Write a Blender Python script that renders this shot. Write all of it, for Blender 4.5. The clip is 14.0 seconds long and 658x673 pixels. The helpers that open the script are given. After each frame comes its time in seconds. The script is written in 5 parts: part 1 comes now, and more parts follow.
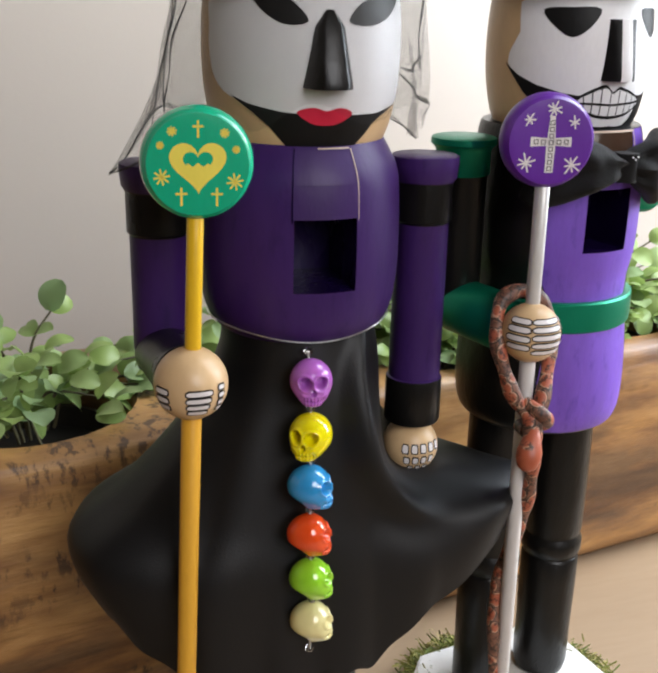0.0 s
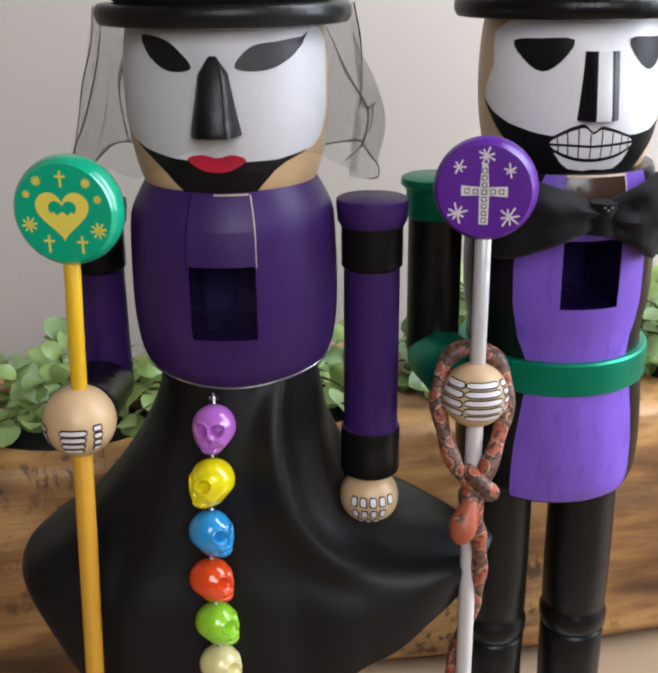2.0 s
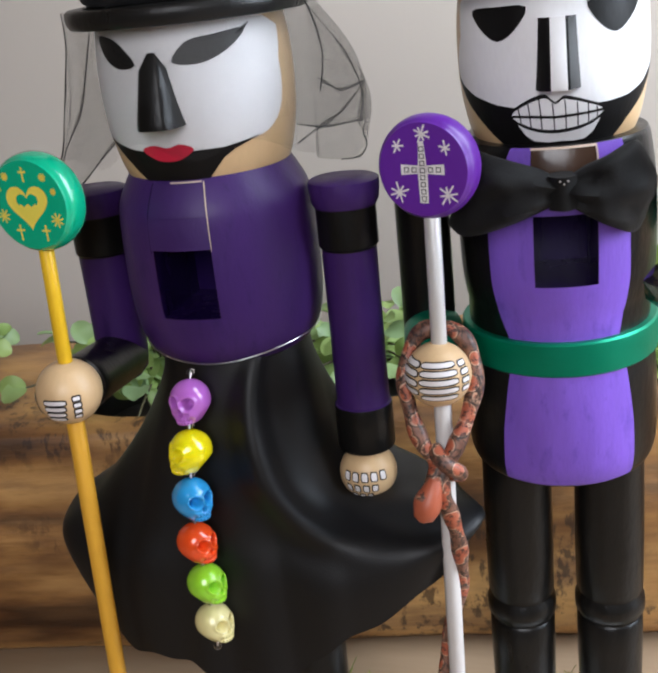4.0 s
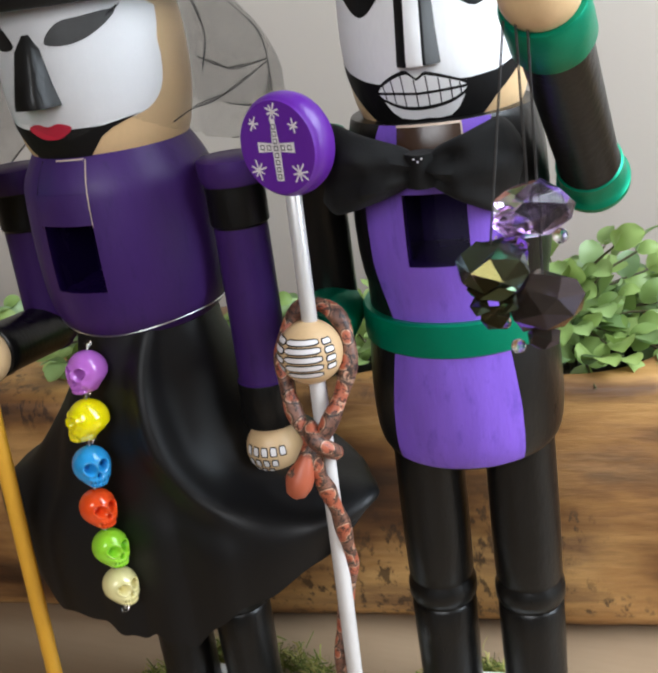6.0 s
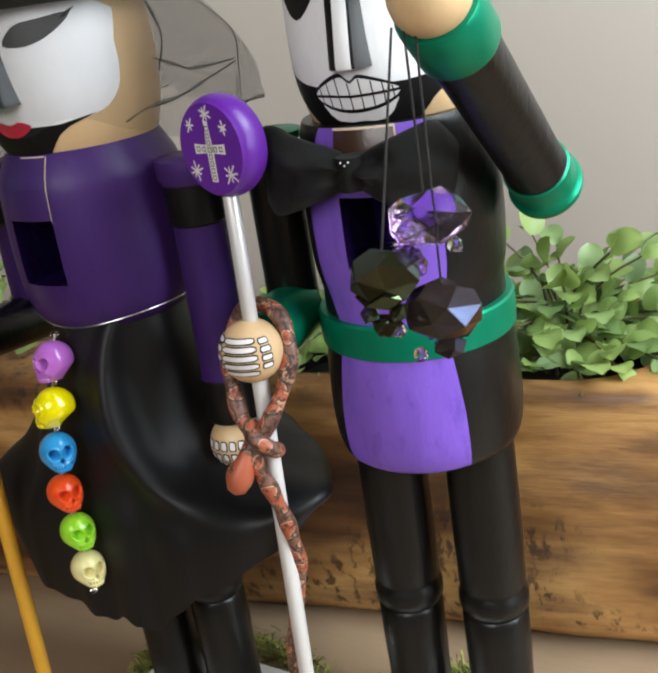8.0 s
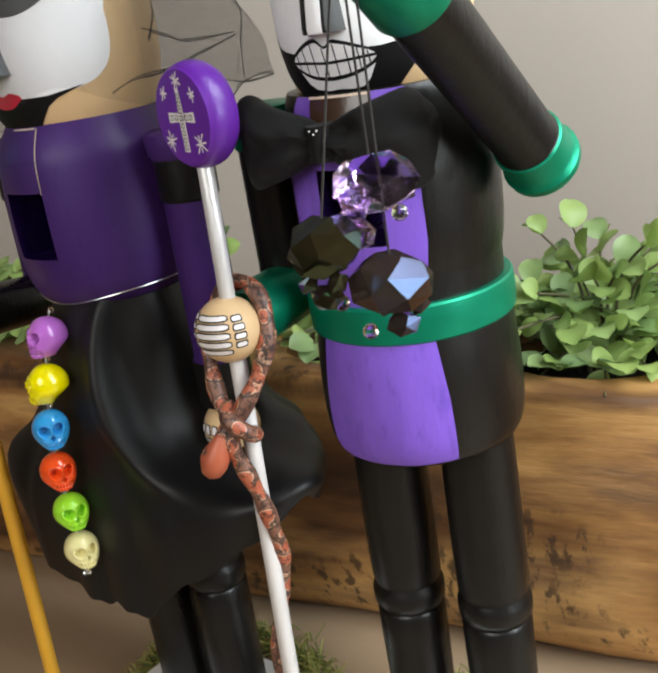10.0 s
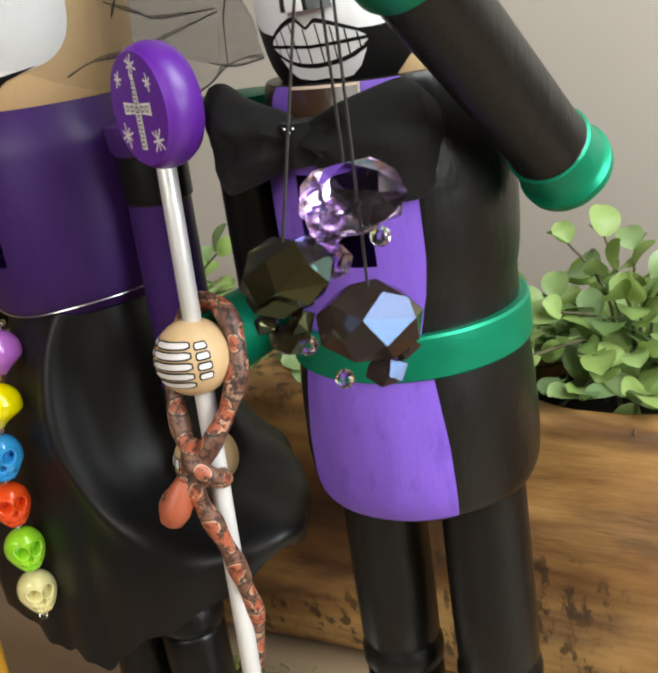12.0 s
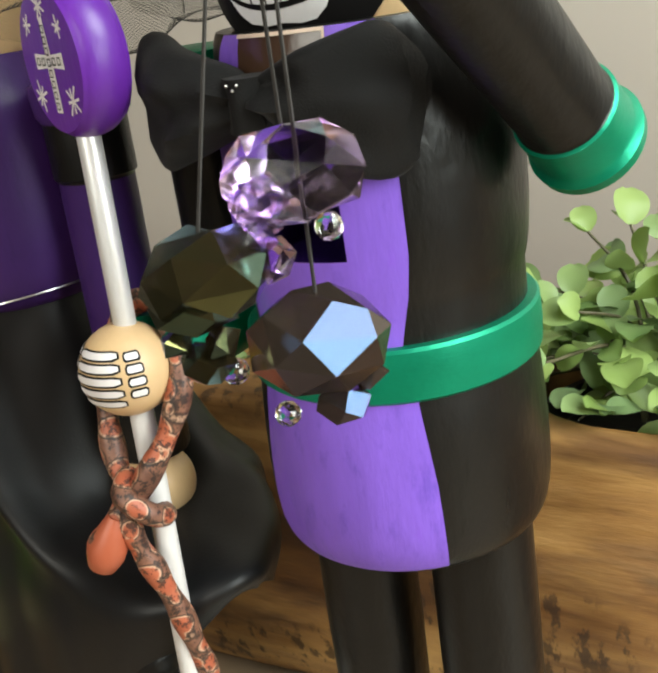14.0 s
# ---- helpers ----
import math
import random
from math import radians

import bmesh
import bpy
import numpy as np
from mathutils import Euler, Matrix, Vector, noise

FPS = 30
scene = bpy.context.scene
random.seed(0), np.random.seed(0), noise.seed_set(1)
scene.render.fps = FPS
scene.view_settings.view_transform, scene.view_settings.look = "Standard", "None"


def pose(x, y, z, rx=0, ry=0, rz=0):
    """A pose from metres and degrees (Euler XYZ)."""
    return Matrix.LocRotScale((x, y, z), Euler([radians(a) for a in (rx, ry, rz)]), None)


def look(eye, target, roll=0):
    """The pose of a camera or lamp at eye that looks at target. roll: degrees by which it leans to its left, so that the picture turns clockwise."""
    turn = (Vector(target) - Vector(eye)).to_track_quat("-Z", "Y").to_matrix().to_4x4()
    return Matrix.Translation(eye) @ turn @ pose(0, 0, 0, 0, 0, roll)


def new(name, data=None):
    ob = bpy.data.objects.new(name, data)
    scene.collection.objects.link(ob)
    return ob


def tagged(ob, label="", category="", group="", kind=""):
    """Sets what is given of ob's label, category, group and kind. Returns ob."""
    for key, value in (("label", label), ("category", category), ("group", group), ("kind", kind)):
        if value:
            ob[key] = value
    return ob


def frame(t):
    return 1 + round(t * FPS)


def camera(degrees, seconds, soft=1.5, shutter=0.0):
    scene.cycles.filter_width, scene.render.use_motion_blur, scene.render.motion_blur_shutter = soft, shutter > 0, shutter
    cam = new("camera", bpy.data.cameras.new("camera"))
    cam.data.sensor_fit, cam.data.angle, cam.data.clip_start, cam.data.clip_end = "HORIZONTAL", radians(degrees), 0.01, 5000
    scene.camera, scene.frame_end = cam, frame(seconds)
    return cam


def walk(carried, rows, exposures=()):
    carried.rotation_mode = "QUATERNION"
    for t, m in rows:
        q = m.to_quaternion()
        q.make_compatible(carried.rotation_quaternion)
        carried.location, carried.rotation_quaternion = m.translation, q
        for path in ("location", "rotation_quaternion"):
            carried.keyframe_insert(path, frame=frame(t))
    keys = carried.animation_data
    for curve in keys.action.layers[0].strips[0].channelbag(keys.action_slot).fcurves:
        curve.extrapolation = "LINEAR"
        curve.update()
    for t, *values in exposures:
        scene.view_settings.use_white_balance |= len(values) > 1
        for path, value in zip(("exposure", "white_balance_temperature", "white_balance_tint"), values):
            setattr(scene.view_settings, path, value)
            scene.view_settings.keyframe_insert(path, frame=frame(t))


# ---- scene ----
cam = camera(36.14, 14.0, soft=2.7)
PATH = [
    (0, (-0.0915, -0.3613, 0.3398), (0.0089, -0.0354, 0.2244), 1.33),
    (0.5, (-0.0462, -0.3636, 0.3449), (0.0197, -0.0292, 0.2291), 0.79),
    (1, (-0.0051, -0.3638, 0.3552), (0.0283, -0.0255, 0.2368), 0.56),
    (1.5, (0.0252, -0.3649, 0.3593), (0.0385, -0.0254, 0.2404), 0.15),
    (2, (0.0512, -0.3610, 0.3596), (0.0402, -0.0226, 0.2372), -0.68),
    (2.2, (0.0594, -0.3601, 0.3638), (0.0352, -0.0237, 0.2377), -1.34),
    (4.3, (0.1804, -0.3468, 0.3584), (0.0643, -0.0407, 0.2347), -6.84),
    (4.5, (0.1921, -0.3433, 0.3552), (0.0689, -0.0401, 0.2313), -7.07),
    (5, (0.2133, -0.3341, 0.3514), (0.0823, -0.0352, 0.2251), -7.41),
    (5.5, (0.2321, -0.3262, 0.3523), (0.0928, -0.0309, 0.2261), -7.75),
    (6, (0.2516, -0.3215, 0.3496), (0.1009, -0.0314, 0.2246), -8.17),
    (6.5, (0.2644, -0.3161, 0.3493), (0.1038, -0.0313, 0.2244), -8.42),
    (7, (0.2797, -0.3094, 0.3474), (0.1097, -0.0299, 0.2230), -8.74),
    (7.5, (0.2951, -0.3008, 0.3477), (0.1171, -0.0263, 0.2231), -8.76),
    (10, (0.3389, -0.2560, 0.3237), (0.1185, -0.0090, 0.2100), -9.33),
    (10.5, (0.3413, -0.2455, 0.3202), (0.1177, -0.0018, 0.2057), -9.13),
    (11, (0.3357, -0.2302, 0.3196), (0.1099, 0.0108, 0.2039), -8.84),
    (11.5, (0.3260, -0.2172, 0.3189), (0.0986, 0.0219, 0.2023), -8.59),
    (12, (0.3162, -0.2059, 0.3182), (0.0884, 0.0324, 0.2009), -8.54),
    (12.5, (0.3097, -0.1932, 0.3170), (0.0799, 0.0432, 0.1996), -8.47),
    (13, (0.3020, -0.1761, 0.3166), (0.0712, 0.0587, 0.1980), -8.42),
    (13.5, (0.2952, -0.1663, 0.3116), (0.0634, 0.0676, 0.1931), -8.44),
    (14, (0.2897, -0.1576, 0.3040), (0.0578, 0.0744, 0.1820), -8.35),
]
EXPOSURES = ((0.0, 0.50, 6450, 12), (2.0, 0.34, 6200, 14), (5.0, 0.33, 6150, 11), (7.5, 0.27, 6400, 8), (11.0, 0.26, 6750, 8), (14.0, 0.46, 7050, 3))
walk(cam, [(t, look(eye, target, roll)) for t, eye, target, roll in PATH], EXPOSURES)

# ---- light: daylight through one large window to the right of the table ----
world = bpy.data.worlds.new("sky_world")
scene.world = world
world.use_nodes = True
_wn = world.node_tree
_sky = _wn.nodes.new("ShaderNodeTexSky")
_sky.sky_type, _sky.sun_disc = "NISHITA", False
_sky.sun_elevation, _sky.sun_rotation = radians(38), radians(200)
_wn.links.new(_sky.outputs[0], _wn.nodes["Background"].inputs[0])
_wn.nodes["Background"].inputs[1].default_value = 0.12


def area_lamp(name, m, sx, sy, watts, colour):
    lamp = bpy.data.lights.new(name, "AREA")
    lamp.shape, lamp.size, lamp.size_y, lamp.energy, lamp.color = "RECTANGLE", sx, sy, watts, colour
    ob = new(name, lamp)
    ob.matrix_world = m
    return ob


area_lamp("window_daylight", look((0.74, 0.06, 0.64), (0.20, 0.32, 0.22)), 0.40, 0.95, 15.0, (0.87, 0.945, 1.0))
area_lamp("front_window_daylight", look((0.34, -1.46, 0.95), (0.1, 0.0, 0.25)), 0.80, 0.8, 11.3, (1.0, 0.975, 0.94))

# ---- materials ----


def nodes_of(name):
    mat = bpy.data.materials.new(name)
    mat.use_nodes = True
    nt = mat.node_tree
    return mat, nt, nt.nodes["Principled BSDF"]


def put_in(nt, socket, value):
    if isinstance(value, bpy.types.NodeSocket):
        nt.links.new(value, socket)
    else:
        socket.default_value = value


def noise_out(nt, scale, detail=4, rough=0.55, stretch=(1, 1, 1), coord="Object", out=0):
    tc, mp, nz = (nt.nodes.new(k) for k in ("ShaderNodeTexCoord", "ShaderNodeMapping", "ShaderNodeTexNoise"))
    mp.inputs["Scale"].default_value = stretch
    nt.links.new(tc.outputs[coord], mp.inputs[0])
    nt.links.new(mp.outputs[0], nz.inputs["Vector"])
    nz.inputs["Scale"].default_value, nz.inputs["Detail"].default_value, nz.inputs["Roughness"].default_value = scale, detail, rough
    return nz.outputs[out]


def ramp(nt, fac, stops):
    r = nt.nodes.new("ShaderNodeValToRGB")
    while len(r.color_ramp.elements) < len(stops):
        r.color_ramp.elements.new(0.5)
    for e, (p, c) in zip(r.color_ramp.elements, stops):
        e.position, e.color = p, (*c, 1) if len(c) == 3 else c
    nt.links.new(fac, r.inputs[0])
    return r.outputs[0]


def mixed(nt, fac, a, b, mode="MIX"):
    n = nt.nodes.new("ShaderNodeMix")
    n.data_type, n.blend_type = "RGBA", mode
    put_in(nt, n.inputs[0], fac)
    for s, v in ((n.inputs[6], a), (n.inputs[7], b)):
        put_in(nt, s, (*v, 1) if isinstance(v, tuple) and len(v) == 3 else v)
    return n.outputs[2]


def bumped(nt, bsdf, height, strength=0.2, distance=0.0005):
    b = nt.nodes.new("ShaderNodeBump")
    b.inputs["Strength"].default_value, b.inputs["Distance"].default_value = strength, distance
    nt.links.new(height, b.inputs["Height"])
    nt.links.new(b.outputs[0], bsdf.inputs["Normal"])


def shade(c, k):
    return tuple(min(1.0, v * k) for v in c)


def paint(name, c, rough=0.4, vary=0.22, metal=0.0, coat=0.0, grain=0.25, stretch=(1, 1, 0.35), spec=0.5, scuff=0.0):
    """Brushed acrylic paint over turned wood: broad patchiness, fine brush grain, uneven gloss."""
    mat, nt, b = nodes_of(name)
    broad = noise_out(nt, 55, 4, 0.6, stretch)
    fine = noise_out(nt, 620, 3, 0.6, stretch)
    col = mixed(nt, broad, shade(c, 1 - vary), shade(c, 1 + vary))
    col = mixed(nt, 0.16, col, mixed(nt, fine, shade(c, 0.6), shade(c, 1.4)))
    if scuff:
        rub = noise_out(nt, 190, 4, 0.65, (1, 1, 0.38))
        k = 1 - scuff
        col = mixed(nt, 1.0, col, ramp(nt, rub, [(0.30, (k * 0.9, k * 0.9, k)), (0.46, (1, 1, 1)), (0.62, (1, 1, 1)), (0.72, (1.0, 0.9, 1.0))]), "MULTIPLY")
    put_in(nt, b.inputs["Base Color"], col)
    put_in(nt, b.inputs["Roughness"], ramp(nt, broad, [(0.25, (rough * 0.8,) * 3), (0.75, (min(1, rough * 1.25),) * 3)]))
    b.inputs["Metallic"].default_value = metal
    b.inputs["Coat Weight"].default_value = coat
    b.inputs["Specular IOR Level"].default_value = spec
    b.inputs["Coat Roughness"].default_value = 0.15
    lumps = noise_out(nt, 130, 3, 0.55, (1, 1, 0.6))
    bumped(nt, b, mixed(nt, 0.72, fine, lumps), min(1.0, grain * 2.2), 0.0005)
    return mat


M = {}
M["purple_dark"] = paint("dark_purple_paint", (0.042, 0.014, 0.105), 0.42, 0.3, spec=0.28, scuff=0.2)
M["purple_plate"] = paint("faded_purple_paint", (0.044, 0.017, 0.105), 0.45, 0.25, spec=0.3)
M["purple_bright"] = paint("violet_paint", (0.178, 0.083, 0.485), 0.48, 0.34, spec=0.35, stretch=(1.6, 1.6, 0.3), scuff=0.2)
M["purple_disc"] = paint("purple_disc_paint", (0.115, 0.018, 0.30), 0.35, 0.18)
M["black"] = paint("black_paint", (0.0058, 0.0054, 0.0050), 0.31, 0.45, spec=0.30, grain=0.5)
M["black_matt"] = paint("matt_black_paint", (0.0055, 0.005, 0.005), 0.5, 0.3, spec=0.2)
M["grey_eye"] = paint("grey_black_paint", (0.045, 0.045, 0.045), 0.55, 0.5, stretch=(0.3, 1, 1))
M["white"] = paint("white_face_paint", (0.80, 0.79, 0.80), 0.42, 0.03, grain=0.12)
M["red"] = paint("red_lip_paint", (0.55, 0.012, 0.045), 0.4, 0.12)
M["skin"] = paint("varnished_beige_wood", (0.62, 0.42, 0.225), 0.35, 0.06, grain=0.1)
M["bare"] = paint("bare_wood_edge", (0.55, 0.42, 0.33), 0.6, 0.2)
# purple of the jaw slots, colour taken darker to stand for their shade
M["inside"] = paint("glossy_purple_inside_shaded", (0.010, 0.0028, 0.040), 0.26, 0.5, spec=0.25)
M["brown_plate"] = paint("glossy_brown_plate", (0.05, 0.026, 0.016), 0.2, 0.5)
M["green"] = paint("green_metallic_paint", (0.0, 0.235, 0.128), 0.38, 0.16, metal=0.6, stretch=(1, 1, 3))
M["green_disc"] = paint("green_gloss_paint", (0.005, 0.40, 0.215), 0.22, 0.1, coat=0.5)
M["gold"] = paint("gold_paint", (0.82, 0.68, 0.09), 0.4, 0.12)
M["yellow_pole"] = paint("yellow_pole_paint", (0.78, 0.47, 0.015), 0.35, 0.08)
M["ochre_pole"] = paint("ochre_pole_paint", (0.70, 0.36, 0.03), 0.4, 0.08)
M["silver"] = paint("silver_paint", (0.70, 0.69, 0.68), 0.42, 0.08, metal=0.4)
M["pale_pole"] = paint("pale_grey_paint", (0.58, 0.55, 0.53), 0.3, 0.05)
M["line_white"] = paint("white_line_paint", (0.74, 0.70, 0.70), 0.5, 0.08)
M["plastic"] = paint("black_plastic_pot", (0.012, 0.012, 0.012), 0.4, 0.1)
M["board"] = paint("white_board", (0.72, 0.70, 0.67), 0.5, 0.06)
M["wire"] = paint("silver_wire", (0.8, 0.8, 0.8), 0.3, 0.05, metal=1.0)
M["thread"] = paint("dark_thread", (0.03, 0.027, 0.025), 0.6, 0.1)


def glaze(name, c):
    """Glazed ceramic that pools pale on ridges and darker in the hollows of the mould."""
    mat, nt, b = nodes_of(name)
    n = noise_out(nt, 180, 3)
    put_in(nt, b.inputs["Base Color"], mixed(nt, n, shade(c, 0.88), shade(c, 1.08)))
    b.inputs["Roughness"].default_value = 0.12
    b.inputs["Coat Weight"].default_value = 0.6
    b.inputs["Coat Roughness"].default_value = 0.04
    b.inputs["Subsurface Weight"].default_value = 0.0
    bumped(nt, b, n, 0.08, 0.0004)
    return mat


def cloth(name, c, rough, weave, strength, sheen=0.3, spec=0.3):
    mat, nt, b = nodes_of(name)
    n = noise_out(nt, weave, 2, 0.6)
    big = noise_out(nt, 30, 3)
    put_in(nt, b.inputs["Base Color"], mixed(nt, big, shade(c, 0.75), shade(c, 1.25)))
    b.inputs["Roughness"].default_value = rough
    b.inputs["Sheen Weight"].default_value = sheen
    b.inputs["Sheen Roughness"].default_value = 0.4
    b.inputs["Specular IOR Level"].default_value = spec
    bumped(nt, b, n, strength, 0.0003)
    return mat


M["satin"] = cloth("black_satin", (0.0030, 0.0030, 0.0036), 0.50, 1500, 0.30, 0.02, 0.37)
M["bow_cloth"] = cloth("black_bow_cloth", (0.006, 0.0057, 0.0057), 0.7, 1900, 0.5, 0.04, 0.2)
M["hat_cloth"] = cloth("black_hat_cloth", (0.010, 0.010, 0.011), 0.55, 1500, 0.4, 0.06)


def tulle(name, width):
    """Black tulle: a fine diagonal net with open cells."""
    mat, nt, b = nodes_of(name)
    uv = nt.nodes.new("ShaderNodeTexCoord")
    sep = nt.nodes.new("ShaderNodeSeparateXYZ")
    nt.links.new(uv.outputs["UV"], sep.inputs[0])

    def calc(op, a, c=None):
        n = nt.nodes.new("ShaderNodeMath")
        n.operation = op
        put_in(nt, n.inputs[0], a)
        if c is not None:
            put_in(nt, n.inputs[1], c)
        return n.outputs[0]
    lines = []
    for sign in ("ADD", "SUBTRACT"):
        d = calc(sign, sep.outputs[0], sep.outputs[1])
        f = calc("ABSOLUTE", calc("SUBTRACT", calc("FRACT", d), 0.5))
        lines.append(calc("LESS_THAN", f, width))
    net = calc("MAXIMUM", lines[0], lines[1])
    tr = nt.nodes.new("ShaderNodeBsdfTransparent")
    mix = nt.nodes.new("ShaderNodeMixShader")
    b.inputs["Base Color"].default_value = (0.022, 0.020, 0.019, 1)
    b.inputs["Roughness"].default_value = 0.7
    nt.links.new(net, mix.inputs[0])
    nt.links.new(tr.outputs[0], mix.inputs[1])
    nt.links.new(b.outputs[0], mix.inputs[2])
    nt.links.new(mix.outputs[0], nt.nodes["Material Output"].inputs[0])
    return mat


M["tulle"] = tulle("black_tulle", 0.070)
M["tulle_front"] = tulle("sheer_black_tulle", 0.044)
M["tulle_fold"] = tulle("gathered_black_tulle", 0.19)


def snake_print():
    """Reddish-brown blotches edged in cream and black, like a printed reptile pattern."""
    mat, nt, b = nodes_of("reptile_print")
    tc = nt.nodes.new("ShaderNodeTexCoord")
    vo = nt.nodes.new("ShaderNodeTexVoronoi")
    vo.inputs["Scale"].default_value = 165
    nt.links.new(tc.outputs["Object"], vo.inputs["Vector"])
    c1 = ramp(nt, vo.outputs["Distance"], [(0.0, (0.36, 0.080, 0.038)), (0.43, (0.40, 0.11, 0.055)), (0.49, (0.60, 0.36, 0.24)), (0.54, (0.025, 0.013, 0.010)), (0.61, (0.22, 0.10, 0.062)), (0.85, (0.12, 0.05, 0.033))])
    speck = ramp(nt, noise_out(nt, 480, 4, 0.75), [(0.50, (0, 0, 0)), (0.56, (1, 1, 1))])
    put_in(nt, b.inputs["Base Color"], mixed(nt, speck, c1, mixed(nt, 0.85, c1, (0.012, 0.008, 0.007))))
    b.inputs["Roughness"].default_value = 0.5
    bumped(nt, b, vo.outputs["Distance"], 0.35, 0.0006)
    return mat


M["snake"] = snake_print()
M["snake_head"] = paint("rust_red_head", (0.40, 0.095, 0.045), 0.45, 0.25)


def crystal(name, tint, film=0, ior=1.5, rough=0.02, clear=1.0, film_ior=2.0):
    """Cut glass; film: nanometres of the iridescent coating on its facets."""
    mat, nt, b = nodes_of(name)
    n = noise_out(nt, 160, 2)
    put_in(nt, b.inputs["Base Color"], mixed(nt, n, shade(tint, 0.8), shade(tint, 1.15)))
    b.inputs["Roughness"].default_value = rough
    b.inputs["IOR"].default_value = ior
    b.inputs["Transmission Weight"].default_value = clear
    b.inputs["Thin Film Thickness"].default_value = film
    b.inputs["Thin Film IOR"].default_value = film_ior
    return mat


M["crystal_violet"] = crystal("violet_crystal", (0.74, 0.56, 0.88), 0, 1.28, 0.13)
M["crystal_smoke"] = crystal("smoky_crystal", (0.050, 0.035, 0.026), 206, 1.42, 0.16, 0.55, 1.56)
M["crystal_amber"] = crystal("smoky_amber_crystal", (0.040, 0.030, 0.014), 280, 1.36, 0.10, 0.72, 1.55)
M["crystal_clear"] = crystal("clear_crystal", (0.95, 0.94, 0.93), 0)


def rough_wood():
    """Waxed live wood: long grain, honey to umber bands, dark pitted marks."""
    mat, nt, b = nodes_of("waxed_planter_wood")
    band = noise_out(nt, 13, 5, 0.6, (0.45, 1, 2.1))
    grain = noise_out(nt, 55, 6, 0.7, (0.12, 1, 2.2))
    fibre = noise_out(nt, 420, 4, 0.7, (0.06, 1, 1))
    col = ramp(nt, band, [(0.36, (0.050, 0.019, 0.007)), (0.43, (0.21, 0.090, 0.025)), (0.50, (0.45, 0.228, 0.064)), (0.58, (0.66, 0.38, 0.125)), (0.68, (0.20, 0.095, 0.034))])
    col = mixed(nt, 0.25, col, ramp(nt, grain, [(0.3, (0.09, 0.038, 0.012)), (0.5, (0.43, 0.23, 0.076)), (0.7, (0.60, 0.375, 0.16))]))
    col = mixed(nt, 0.14, col, mixed(nt, fibre, (0.05, 0.025, 0.012), (0.6, 0.4, 0.24)))
    stain = ramp(nt, noise_out(nt, 7, 4, 0.6, (0.5, 1, 2.6)), [(0.38, (0.30, 0.23, 0.19)), (0.48, (0.72, 0.67, 0.62)), (0.58, (0.95, 0.93, 0.91))])
    col = mixed(nt, 1.0, col, stain, "MULTIPLY")
    zone = ramp(nt, noise_out(nt, 14, 3, 0.5, (0.5, 1, 1.6)), [(0.49, (0, 0, 0)), (0.57, (1, 1, 1))])
    pit = ramp(nt, noise_out(nt, 140, 4, 0.65, (1.2, 1, 0.6)), [(0.52, (0, 0, 0)), (0.60, (1, 1, 1))])
    mask = mixed(nt, 1.0, zone, pit, "MULTIPLY")
    put_in(nt, b.inputs["Base Color"], mixed(nt, mask, col, mixed(nt, 0.78, col, (0.03, 0.014, 0.008))))
    put_in(nt, b.inputs["Roughness"], ramp(nt, grain, [(0.3, (0.34,) * 3), (0.7, (0.55,) * 3)]))
    bumped(nt, b, grain, 0.45, 0.002)
    return mat


M["planter"] = rough_wood()


def leaf_green():
    mat, nt, b = nodes_of("waxy_leaf")
    info = nt.nodes.new("ShaderNodeObjectInfo")
    geo, both = nt.nodes.new("ShaderNodeNewGeometry"), nt.nodes.new("ShaderNodeMath")
    both.operation = "PINGPONG"
    both.inputs[1].default_value = 1.0
    total = nt.nodes.new("ShaderNodeMath")
    nt.links.new(info.outputs["Random"], total.inputs[0])
    nt.links.new(geo.outputs["Random Per Island"], total.inputs[1])
    nt.links.new(total.outputs[0], both.inputs[0])
    c = ramp(nt, both.outputs[0], [(0.0, (0.07, 0.135, 0.045)), (0.3, (0.20, 0.31, 0.07)), (0.7, (0.31, 0.42, 0.115)), (1.0, (0.21, 0.32, 0.15))])
    n = noise_out(nt, 90, 4)
    put_in(nt, b.inputs["Base Color"], mixed(nt, n, c, mixed(nt, 0.35, c, (0.26, 0.34, 0.15))))
    b.inputs["Roughness"].default_value = 0.45
    tl = nt.nodes.new("ShaderNodeBsdfTranslucent")
    nt.links.new(c, tl.inputs[0])
    ms = nt.nodes.new("ShaderNodeMixShader")
    ms.inputs[0].default_value = 0.30
    nt.links.new(b.outputs[0], ms.inputs[1])
    nt.links.new(tl.outputs[0], ms.inputs[2])
    nt.links.new(ms.outputs[0], nt.nodes["Material Output"].inputs[0])
    bumped(nt, b, n, 0.2, 0.0006)
    return mat


M["leaf"] = leaf_green()
M["stem"] = paint("brown_green_stem", (0.075, 0.065, 0.03), 0.6, 0.3)


def moss_mat():
    mat, nt, b = nodes_of("dry_moss")
    g = nt.nodes.new("ShaderNodeNewGeometry")
    put_in(nt, b.inputs["Base Color"], ramp(nt, g.outputs["Random Per Island"], [(0.0, (0.06, 0.085, 0.012)), (0.5, (0.18, 0.21, 0.035)), (1.0, (0.36, 0.31, 0.09))]))
    b.inputs["Roughness"].default_value = 0.8
    return mat


M["moss"] = moss_mat()


